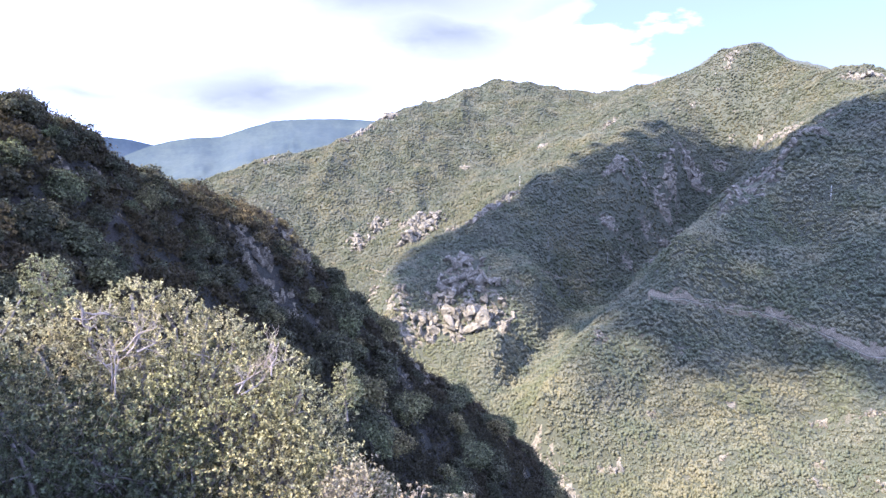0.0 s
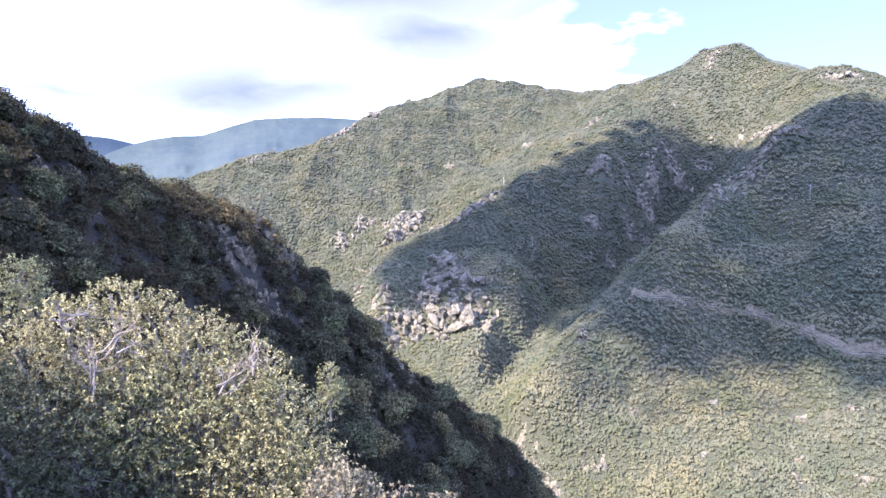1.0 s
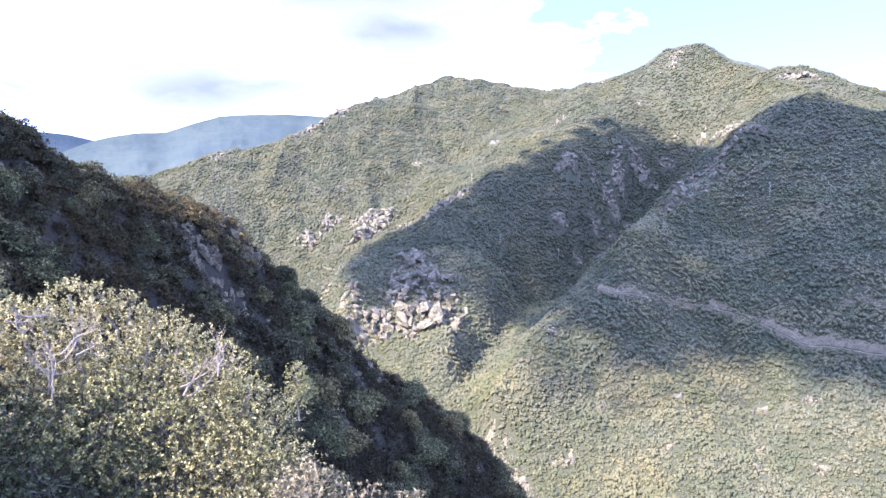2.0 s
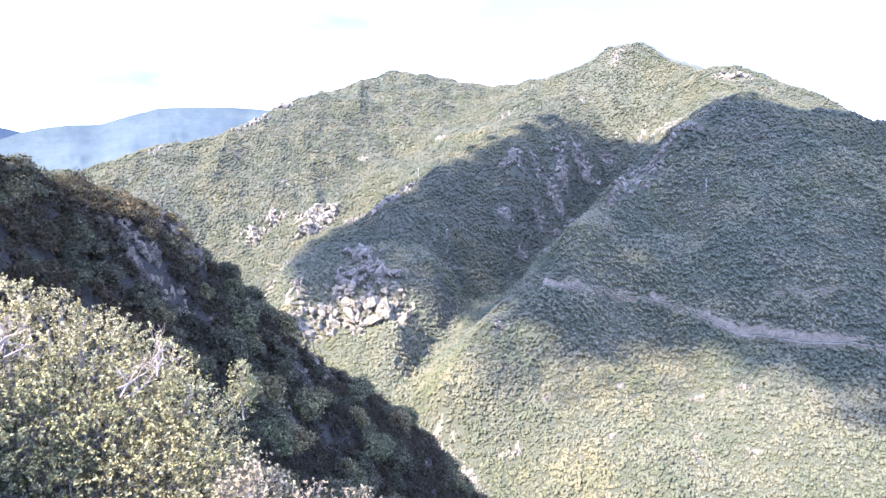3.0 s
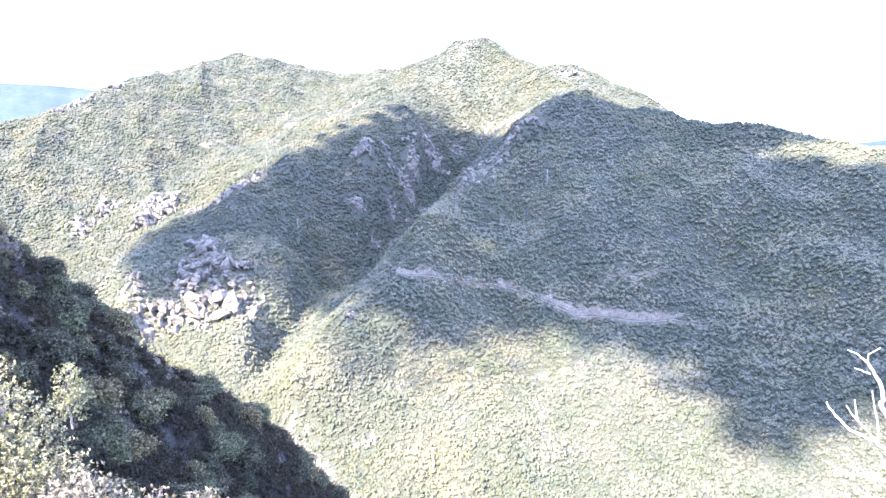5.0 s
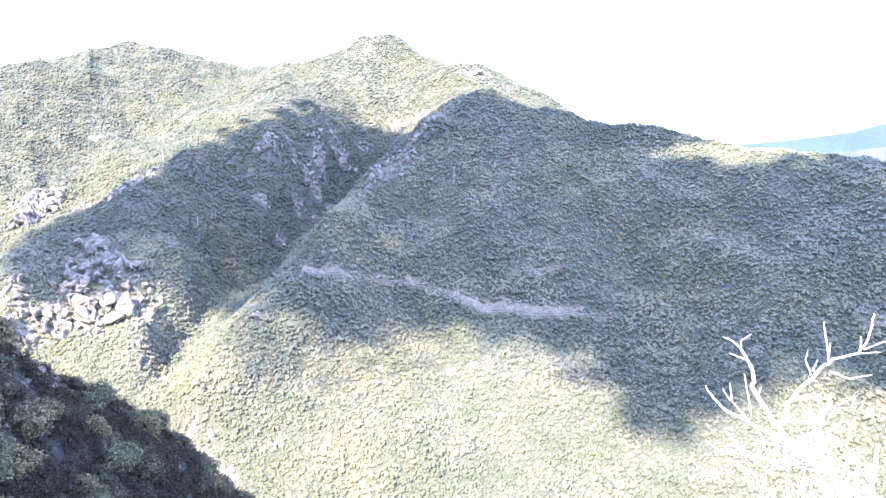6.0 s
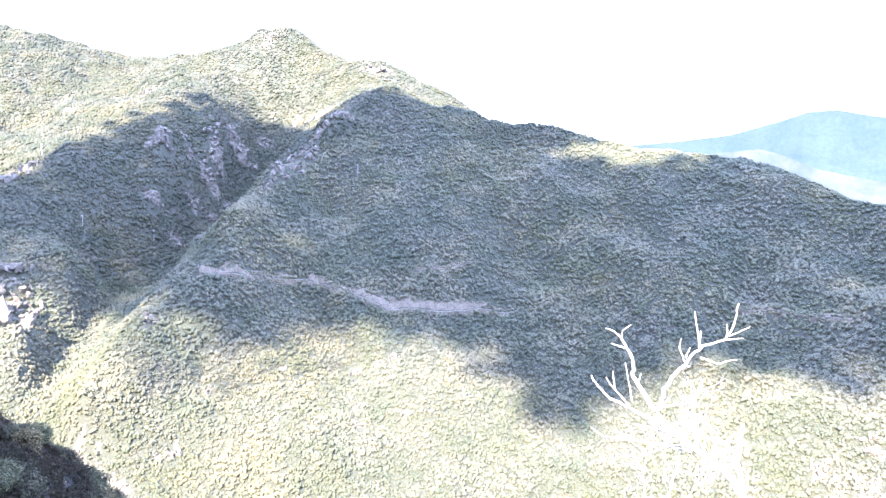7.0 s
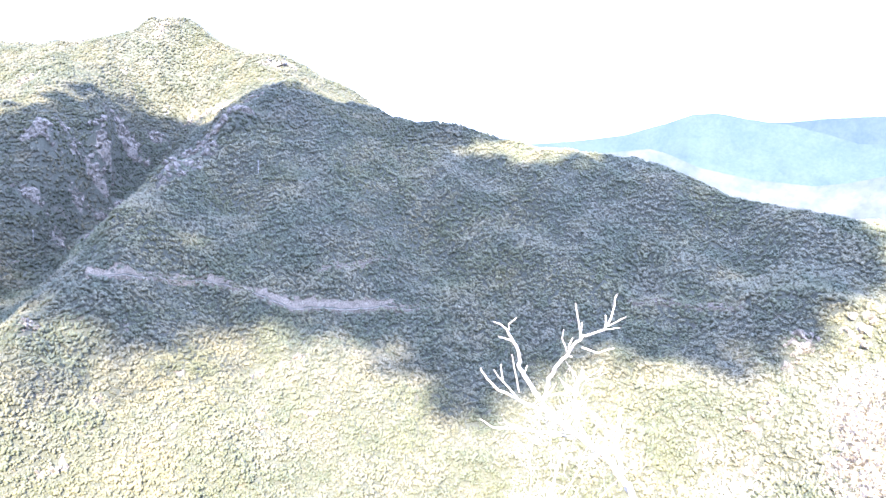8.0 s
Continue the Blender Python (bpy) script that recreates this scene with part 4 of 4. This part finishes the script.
near_tree("young_oak", "yellow-green young oak catching the sun", "tree",
          [lobe(-8.48, -16.9, 24.0, 0.36), lobe(-8.06, -17.9, 24.0, 0.38), lobe(-8.62, -16.2, 24.0, 0.2), lobe(-8.7, -18.2, 24.0, 0.36), lobe(-8.3, -18.9, 24.0, 0.34)], place(-8.43, -20.3, 24.0), YELLOW_LEAF, BARK, 0.07, 45, 10, 0.04, 12)
near_tree("dry_shrub", "dry shrub of pale twigs and bleached leaves", "shrub",
          [lobe(-7.30, -26.69, 4.6, 0.20), lobe(-9.31, -26.99, 4.6, 0.16), lobe(-7.60, -25.73, 4.6, 0.18)], place(-7.96, -34.98, 4.6), BEIGE_LEAF, TWIG, 0.03, 230, 12, 0.012, 9, 9)
near_tree("dry_shrub", "dry shrub of pale twigs and bleached leaves", "shrub",
          [lobe(-2.61, -27.53, 4.4, 0.11), lobe(1.57, -28.46, 4.4, 0.13)], place(-1.28, -35.22, 4.4), BEIGE_LEAF, TWIG, 0.03, 230, 13, 0.010, 9, 5)

# bare twigs standing out of the big oak
rng = np.random.default_rng(41)
for (ax, ay), (bx, by), dist, spread in [(((-26.83, -16.12)), ((-24.61, -12.05)), 7.0, 0.5), (((-25.48, -13.27)), ((-22.68, -10.88)), 7.0, 0.45), (((-17.18, -17.19)), ((-12.93, -15.22)), 6.6, 0.45), (((-14.82, -15.56)), ((-13.36, -13.34)), 6.6, 0.5), (((-28.69, -10.36)), ((-26.82, -11.83)), 7.2, 0.4)]:
    pieces, tips = [], []
    a, b = place(ax, ay, dist), place(bx, by, dist)
    for k in range(3):
        twigs(a + rng.normal(scale=0.04, size=3), b - a + rng.normal(scale=0.12, size=3), np.linalg.norm(b - a) * rng.uniform(0.35, 0.6), 0.010, 3, rng, pieces, tips, 5, 0.3, spread)
    tagged(new("bare_branch", mesh_data("bare_branch", *join(pieces), TWIG, True)), "bare grey twigs standing out of the oak", "branch", "bare branches in the oak")

# ================= the dead tree =================
SNAG = 3.9
dead = tagged(new("dead_tree"), "bleached bare dead tree with crooked forked branches", "tree")


def limb(name, pts, r0, r1, bearer, sides=7):
    """A crooked limb through bearings and elevations, wandering a little in depth."""
    rng = np.random.default_rng(int(abs(pts[0][0] * 977 + pts[-1][1] * 131)))
    p = np.array([place(a, e, SNAG + 0.04 * k * ((len(pts) * 7) % 3 - 1)) + STEP for k, (a, e) in enumerate(pts)])
    s = np.linspace(0, len(p) - 1, (len(p) - 1) * 3 + 1)
    q = np.stack([np.interp(s, np.arange(len(p)), p[:, k]) for k in range(3)], -1) + rng.normal(scale=r1 * 0.3, size=(len(s), 3))
    return part(name, mesh_data(name, *tube(q, np.linspace(r0, r1, len(q)) * 0.44, sides), DEAD, True), bearer)


UPPER_LIMBS = [
    ("trunk", [(68.55, -34.58), (65.14, -26.25), (64.08, -24.7), (62.08, -23.02), (59.14, -21.75), (56.53, -19.59)], 0.05, 0.032),
    ("limb", [(56.53, -19.59), (54.89, -17.65), (54.38, -16.74), (54.47, -16.0), (53.81, -14.84), (53.26, -14.03)], 0.03, 0.014),
    ("branch", [(53.26, -14.03), (52.6, -13.53), (51.96, -13.34)], 0.012, 0.006),
    ("branch", [(53.26, -14.03), (53.34, -13.41), (53.99, -12.84)], 0.01, 0.005),
    ("branch", [(53.56, -14.8), (52.98, -14.63), (52.55, -14.56)], 0.01, 0.005),
    ("limb", [(56.76, -19.44), (57.02, -18.1), (57.51, -16.83), (58.47, -15.5), (59.12, -14.81), (59.85, -13.87)], 0.026, 0.016),
    ("branch", [(59.85, -13.87), (61.39, -13.19), (61.86, -12.17), (62.1, -11.07), (62.07, -10.24)], 0.014, 0.006),
    ("branch", [(61.39, -13.19), (62.27, -12.99), (62.7, -12.88)], 0.008, 0.005),
    ("branch", [(61.7, -12.86), (62.54, -12.32), (63.17, -11.92)], 0.008, 0.004),
    ("branch", [(61.49, -13.05), (61.42, -11.99)], 0.007, 0.005),
]
SIDE_BRANCHES = [
    ("branch", [(59.52, -14.04), (59.3, -12.86), (58.93, -11.26)], 0.011, 0.006),
    ("branch", [(59.52, -13.79), (59.52, -12.71)], 0.008, 0.005),
    ("branch", [(59.7, -14.85), (61.11, -15.12), (62.37, -14.58)], 0.01, 0.005),
    ("branch", [(58.46, -15.31), (57.96, -14.24), (58.04, -13.5)], 0.01, 0.005),
    ("branch", [(58.55, -15.01), (58.8, -14.13)], 0.008, 0.004),
    ("branch", [(58.37, -15.63), (58.89, -15.68)], 0.012, 0.009),
    ("limb", [(57.33, -20.42), (55.07, -19.79), (52.74, -19.01), (51.66, -18.16), (50.97, -17.32)], 0.022, 0.007),
    ("branch", [(54.41, -19.41), (52.93, -18.14), (52.24, -17.35)], 0.011, 0.005),
    ("branch", [(53.07, -18.24), (52.78, -16.81)], 0.008, 0.004),
    ("branch", [(54.56, -19.02), (54.14, -17.51), (53.78, -15.96)], 0.01, 0.005),
]
LOWER_LIMBS = [
    ("branch", [(54.88, -17.42), (55.13, -16.78)], 0.008, 0.004),
    ("branch", [(56.87, -19.31), (57.3, -18.65), (57.73, -18.0)], 0.01, 0.005),
    ("branch", [(56.97, -19.06), (58.74, -18.67), (59.39, -17.86), (59.95, -17.07)], 0.011, 0.004),
    ("branch", [(58.74, -18.67), (58.12, -17.75)], 0.007, 0.004),
    ("limb", [(59.65, -22.12), (55.5, -21.98), (52.46, -22.04), (51.27, -21.47)], 0.016, 0.005),
    ("branch", [(55.5, -21.98), (53.96, -21.61), (52.99, -22.21)], 0.008, 0.004),
    ("limb", [(65.14, -26.25), (63.86, -24.75), (63.16, -22.36), (63.35, -19.28)], 0.032, 0.022),
    ("branch", [(61.11, -22.53), (59.76, -20.73), (59.4, -19.39)], 0.014, 0.006),
    ("branch", [(59.8, -21.18), (59.93, -20.0), (59.98, -19.06)], 0.01, 0.004),
    ("branch", [(59.14, -21.75), (57.48, -22.03), (56.08, -22.94)], 0.012, 0.005),
    ("branch", [(58.11, -21.0), (56.14, -20.83), (54.77, -20.79)], 0.012, 0.005),
]
for name, pts, r0, r1 in UPPER_LIMBS + SIDE_BRANCHES + LOWER_LIMBS:
    if name == "branch":
        limb(name, pts, r0, r1, bearer)
    else:
        bearer = limb(name, pts, r0, r1, dead)
rng = np.random.default_rng(77)
for ax, ay, bx, by, r in [(59.08, -20.52, 59.93, -17.76, 0.006), (57.19, -22.13, 54.72, -20.29, 0.006), (61.19, -21.86, 59.36, -18.73, 0.006), (58.57, -22.33, 56.31, -22.70, 0.005), (62.58, -22.85, 60.64, -20.68, 0.006), (59.81, -21.26, 57.75, -18.09, 0.005)]:
    pieces, tips = [], []
    a, b = place(ax, ay, SNAG) + STEP, place(bx, by, SNAG) + STEP
    for k in range(3):
        twigs(a + rng.normal(scale=0.05, size=3), b - a + rng.normal(scale=0.08, size=3), np.linalg.norm(b - a) * rng.uniform(0.35, 0.7), r * 0.6, 2, rng, pieces, tips, 4, 0.3, 0.7)
    part("twig_tangle", mesh_data("twig_tangle", *join(pieces), DEAD, True), dead, "tangle of fine bleached twigs")
near_tree("dry_shrub", "sunlit dry shrub of bleached twigs under the dead tree", "shrub",
          [lobe(58.31, -24.50, 3.8, 0.22, 1), lobe(60.84, -22.77, 3.8, 0.18, 1), lobe(55.97, -24.04, 3.8, 0.17, 1), lobe(58.90, -20.98, 3.9, 0.14, 1), lobe(63.62, -24.69, 3.8, 0.2, 1), lobe(54.35, -27.25, 3.8, 0.15, 1)], place(61.72, -38.84, 3.9), PALE_LEAF, DEAD, 0.014, 48, 14, 0.005, 4, 11)
near_tree("dry_shrub", "sunlit bleached shrub with dense twigs", "shrub",
          [lobe(80.34, -16.75, 4.2, 0.20, 1.5), lobe(81.92, -18.32, 4.2, 0.26, 1.5), lobe(80.46, -14.72, 4.2, 0.10, 1.5), lobe(82.57, -20.83, 4.2, 0.3, 1.5), lobe(80.20, -21.51, 4.2, 0.14, 1.5)], place(84.07, -34.01, 4.2), PALE_LEAF, DEAD, 0.02, 700, 15, 0.008, 9, 12)
near_tree("dry_shrub", "low dry shrub with pale seed heads", "shrub",
          [lobe(70.96, -23.40, 3.9, 0.13, 1.5), lobe(72.83, -25.01, 3.9, 0.18, 1.5), lobe(69.47, -25.77, 3.9, 0.14, 1.5)], place(73.19, -37.76, 3.9), PALE_LEAF, DEAD, 0.016, 160, 19, 0.006, 6, 12)


# ================= the near spur =================
def spur_tree(seed, height_m, spread_m, leaf, bark=BARK):
    """A tree as seen from a hundred metres off: trunk, limbs and a ragged crown of leaf sprays. One template at the origin."""
    rng = np.random.default_rng(seed)
    root = new("evergreen_oak")
    pts, _ = wander((0, 0, -0.6), (0.1, 0.1, 1), height_m * 0.6, 5, rng, 0.12)
    part("trunk", mesh_data("trunk", *tube(pts, np.linspace(0.14, 0.07, len(pts)), 6), bark, True), root)
    lobes = []
    for k in range(6):
        w = np.array([math.cos(k * 1.05 + seed), math.sin(k * 1.05 + seed), rng.uniform(0.1, 0.9)])
        end = pts[rng.integers(2, 5)] + w * np.array([spread_m * 0.5, spread_m * 0.5, height_m * 0.32]) * rng.uniform(0.6, 1.0)
        part("limb", mesh_data("limb", *tube(np.linspace(pts[2], end, 4), [0.06, 0.05, 0.035, 0.02], 4), bark, True), root)
        lobes.append((end, spread_m * rng.uniform(0.26, 0.40)))
    lobes.append((pts[-1] + np.array([0, 0, height_m * 0.12]), spread_m * 0.36))
    at, way = shell(lobes, 22, rng)
    e1 = np.cross(way, rng.normal(size=way.shape))
    e1 /= np.linalg.norm(e1, axis=1, keepdims=True)
    e2 = np.cross(e1, way + rng.normal(scale=0.8, size=way.shape))
    e2 /= np.linalg.norm(e2, axis=1, keepdims=True)
    q = rng.uniform(0.14, 0.30, (len(at), 1))
    tri = np.stack([at + e1 * q * 0.6, at - e1 * q * 0.35 + e2 * q * 0.55, at - e1 * q * 0.35 - e2 * q * 0.55], 1)
    hearts = [(end + ico(1)[0] * r * 0.5 * rng.uniform(0.8, 1.15, (12, 1)), ico(1)[1]) for end, r in lobes]
    hearts.append((tri.reshape(-1, 3), np.arange(len(at) * 3).reshape(-1, 3)))
    part("crown", mesh_data("crown", *join(hearts), leaf), root)
    return root


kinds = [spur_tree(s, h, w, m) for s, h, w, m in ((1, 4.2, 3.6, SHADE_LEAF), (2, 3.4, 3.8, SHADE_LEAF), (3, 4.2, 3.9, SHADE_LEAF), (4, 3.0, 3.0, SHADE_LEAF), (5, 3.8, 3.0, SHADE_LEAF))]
labels = ("evergreen oak on the shaded spur, leaves coloured dark for the shade", "low spreading evergreen oak on the shaded spur", "tall evergreen oak on the shaded spur, leaves coloured dark for the shade", "small round evergreen oak on the shaded spur", "slender evergreen oak on the shaded spur")
for kind_tree, text in zip(kinds, labels):
    tagged(kind_tree, text, "tree", "oaks on the near spur")

# rock faces of the near spur: bearing, elevation, breadth, height, rocks
UPPER_CRAGS = [(-13.61, -4.6, 8, 6, 10), (-15.75, -7.6, 8, 6, 8), (-12.02, -6.54, 5, 6, 7), (-16.37, -5.71, 6, 4, 6), (-18.05, -2.42, 5, 3, 5), (-2.44, -16.29, 7, 6, 9), (-3.94, -16.74, 5, 5, 6), (-0.95, -17.94, 4, 4, 5), (-7.17, -17.81, 4, 4, 6), (-6.21, -19.69, 4, 5, 6), (-4.48, -21.33, 4, 5, 6), (-1.21, -22.96, 3, 4, 4), (-26.52, -1.41, 2.8, 2.8, 7), (-29.64, 0.3, 3.3, 3.3, 7)]
LOWER_CRAGS = [(-30.96, 2.56, 2.8, 2.8, 6), (-28.35, -3.53, 2.2, 2.8, 5), (-21.42, -11.43, 3, 3, 4), (-19.87, -10.63, 2.5, 2, 3), (-13.74, -10.03, 4, 5, 5), (-10.97, -12.98, 4, 4, 5), (-13.89, -15.62, 2.5, 2.5, 4), (-8.98, -8.76, 3, 2, 4), (6.77, -24.02, 4, 3, 5), (3.88, -22.06, 3, 3, 4), (-22.69, -0.79, 5, 2, 5), (-20.58, -0.57, 4, 2, 4)]
rng = np.random.default_rng(15)
crag_at = []
for az, el, wide, high, n in UPPER_CRAGS + LOWER_CRAGS:
    d, p = spot(az, el, 30)
    outcrop("crag", "fissured grey schist crag on the shaded spur", "crag", "crags of the near spur", SCHIST_BLOCKS, p, -az + 25, wide * 1.4, high * 1.4, n * 6, rng, 0.2, 0.05, 0.16, 0.3, True)
    crag_at.append((p.x, p.y, wide * (0.85 if az > -18 else 0.5)))

rng = np.random.default_rng(23)
count = 0
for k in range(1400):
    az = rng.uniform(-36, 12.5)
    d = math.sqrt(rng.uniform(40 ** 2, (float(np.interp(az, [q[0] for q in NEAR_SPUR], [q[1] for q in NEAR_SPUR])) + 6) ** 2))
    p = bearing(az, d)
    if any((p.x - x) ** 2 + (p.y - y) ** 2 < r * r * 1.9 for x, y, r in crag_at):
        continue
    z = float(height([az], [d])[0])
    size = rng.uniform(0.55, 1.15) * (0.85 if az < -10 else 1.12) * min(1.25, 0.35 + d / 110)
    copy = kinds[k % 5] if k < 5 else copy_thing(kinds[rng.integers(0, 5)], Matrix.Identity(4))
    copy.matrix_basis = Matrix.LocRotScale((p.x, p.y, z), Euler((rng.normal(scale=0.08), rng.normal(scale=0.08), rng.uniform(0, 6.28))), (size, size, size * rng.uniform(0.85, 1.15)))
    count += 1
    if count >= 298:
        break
off_crags = lambda az, d, x, y: np.all([(x - cx) ** 2 + (y - cy) ** 2 > (r * 0.6) ** 2 for cx, cy, r in crag_at], axis=0)
# Scrub and wood of the spur carry its shade in a darker leaf colour.
SHADE_SCRUB = crown_material("spur_scrub", (0.020, 0.018, 0.010), (0.070, 0.058, 0.033), 3.0)
SHADE_CROWN = crown_material("shade_oak_crown", (0.017, 0.015, 0.009), (0.072, 0.060, 0.036), 3.0)
stuff("spur_wood", "low oak wood filling the hollows of the near spur, coloured dark as shade", "wood", crowns(-40, 14, 24, 215, 2.5, 1.75, 200, 0.30, 17, 0.92, 0.5, lambda az, d, x, y: np.all([(x - cx) ** 2 + (y - cy) ** 2 > (r * 0.8) ** 2 for cx, cy, r in crag_at], axis=0), 4, 0.5, (0.45, 1.3), (0.4, 1.08)), SHADE_CROWN, False)
stuff("spur_scrub", "low evergreen scrub between the oaks of the near spur, coloured dark as shade", "scrub", crowns(-40, 14, 22, 205, 1.5, 0.95, 36, 0.26, 13, 0.99, 0.3, off_crags, 1, 0.6, (0.45, 1.35), (0.4, 1.15)), SHADE_SCRUB, False)

# Crest heath: lighter, warmer leaf colour standing for the sun on it.
CREST_SCRUB = crown_material("sunlight_tinted_heath", (0.085, 0.068, 0.034), (0.20, 0.162, 0.084), 3.0)
stuff("crest_heath", "olive-brown heath and low oak along the spur's crest, coloured lighter as sunlit", "scrub", crowns(-25, -12.5, 106, 136, 2.3, 1.5, 130, 0.28, 29, 0.72, 0.5, lambda az, d, x, y: d > np.interp(az, [-25, -20, -15, -12], [106, 111, 117, 124]), 3, 0.5, (0.5, 1.3), (0.4, 1.08)), CREST_SCRUB, False)

# ================= poles =================
def pole(az, el):
    d, p = spot(az, el, 330)
    root = tagged(new("utility_pole"), "pale wooden utility pole standing above the trees", "pole", "poles on the mountain")
    root.location = p
    part("post", mesh_data("post", *tube([(0, 0, -1), (0, 0, 6), (0, 0, 12.5)], [0.19, 0.16, 0.13], 8), DEAD, True), root)
    arm = part("crossarm", mesh_data("crossarm", *tube([(-1.1, 0, 11.9), (0, -0.05, 11.95), (1.1, 0, 11.9)], [0.09, 0.1, 0.09], 6), DEAD), root)
    for x in (-0.95, 0.0, 0.95):
        part("insulator", mesh_data("insulator", *tube([(x, 0, 11.95), (x, 0, 12.15), (x, 0, 12.35)], [0.05, 0.09, 0.04], 6), DEAD), arm)


for az, el in ((30.18, -1.66), (9.03, -5.97), (6.56, -0.61), (13.99, -7.19)):
    pole(az, el)

# ================= river bed =================
rng = np.random.default_rng(31)
for (az, el), p in zip(BED, BARS):
    outcrop("boulder_bank", "pale boulders heaped along the river bed", "boulders", "boulder banks of the river", GRANITE_BLOCKS, p, -az, 15, 6, 26, rng, 0.0, 0.04, 0.12, 0.3)

# ================= distance =================
def hills(name, label, line, d, depth, mat):
    """A distant range: crest through bearings and elevations, with uneven flanks towards the valley."""
    a = np.arange(line[0][0], line[-1][0], 0.15)
    e = np.interp(a, [q[0] for q in line], [q[1] for q in line]) + 0.05 * (fbm(a * 3.1, a * 0 + d, 4, 2) - 0.5)
    rows = []
    for k in range(26):
        s = k / 25
        wob = (fbm(a * 0.35, a * 0 + k * 0.1, 4, int(d)) - 0.48) * 0.4
        dist = d - depth * (s + wob * min(1, 3 * s) * 0.6)
        z = EYE + d * np.tan(np.radians(e)) - (d * 0.11) * s ** 0.8
        rows.append(np.stack([np.sin(np.radians(a)) * dist, np.cos(np.radians(a)) * dist, z], -1))
    v = np.stack(rows, 1)
    na, nk = len(a), 26
    i, j = np.meshgrid(np.arange(na - 1), np.arange(nk - 1), indexing="ij")
    f = np.stack([i * nk + j, (i + 1) * nk + j, (i + 1) * nk + j + 1, i * nk + j + 1], -1).reshape(-1, 4)
    return tagged(new(name, mesh_data(name, v.reshape(-1, 3), f, mat, True)), label, "hills", kind="structure")


# Base colours of the distance, with the blue of haze mixed in.
def haze_material(name, dark, light):
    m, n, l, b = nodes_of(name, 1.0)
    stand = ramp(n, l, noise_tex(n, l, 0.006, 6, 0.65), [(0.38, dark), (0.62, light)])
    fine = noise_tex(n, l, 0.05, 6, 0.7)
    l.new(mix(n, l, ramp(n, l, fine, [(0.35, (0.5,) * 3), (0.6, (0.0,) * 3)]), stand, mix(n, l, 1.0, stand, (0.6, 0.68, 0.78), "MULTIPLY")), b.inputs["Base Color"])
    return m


HAZE_NEAR = haze_material("haze_tinted_woods", (0.034, 0.049, 0.052), (0.050, 0.065, 0.060))
HAZE_FAR = haze_material("haze_blue_range", (0.027, 0.043, 0.056), (0.034, 0.050, 0.063))
HAZE_PALE = haze_material("haze_pale_fields", (0.031, 0.043, 0.050), (0.056, 0.062, 0.060))
hills("backdrop_range_west", "distant wooded mountain range tinted blue for haze", [(-40, 2.9), (-29.12, 3.31), (-27.07, 3.24), (-24.95, 3.05), (-23.16, 2.61), (-22.14, 2.45), (-14, 2.2)], 4700, 700, HAZE_FAR)
hills("backdrop_hills_west", "distant wooded hills with haze tinted into their green flanks", [(-38, 0.4), (-26.20, 1.39), (-24.79, 2.06), (-23.16, 2.70), (-22.12, 2.98), (-20.44, 3.28), (-18.30, 3.41), (-16.08, 4.18), (-14.28, 4.72), (-12.00, 4.95), (-8.75, 5.04), (-6.40, 4.93), (-1.15, 4.40), (5.57, 2.73)], 3900, 1100, HAZE_NEAR)
hills("backdrop_range_east", "distant mountain range beyond the plain, tinted blue for haze", [(50, 1.6), (56.19, 2.27), (60.26, 2.87), (63.71, 3.96), (65.57, 4.66), (67.44, 4.82), (69.50, 4.42), (72.67, 3.95), (75.33, 3.25), (77.17, 2.67), (81.18, 2.64), (95, 1.5)], 4300, 500, HAZE_FAR)
hills("backdrop_range_far_east", "farther mountain range tinted blue for haze", [(65, 3.0), (69.92, 4.17), (72.64, 4.20), (74.84, 4.47), (78.60, 4.68), (92, 4.0)], 4800, 200, HAZE_FAR)
hills("backdrop_fields_east", "distant hills and fields tinted for haze", [(57, 1.2), (60.81, 1.61), (62.57, 1.85), (63.91, 1.54), (66.57, 0.47), (70.34, -0.24), (74.62, -0.53), (76.77, -0.20), (79.06, 0.44), (92, 0.6)], 2600, 500, HAZE_PALE)
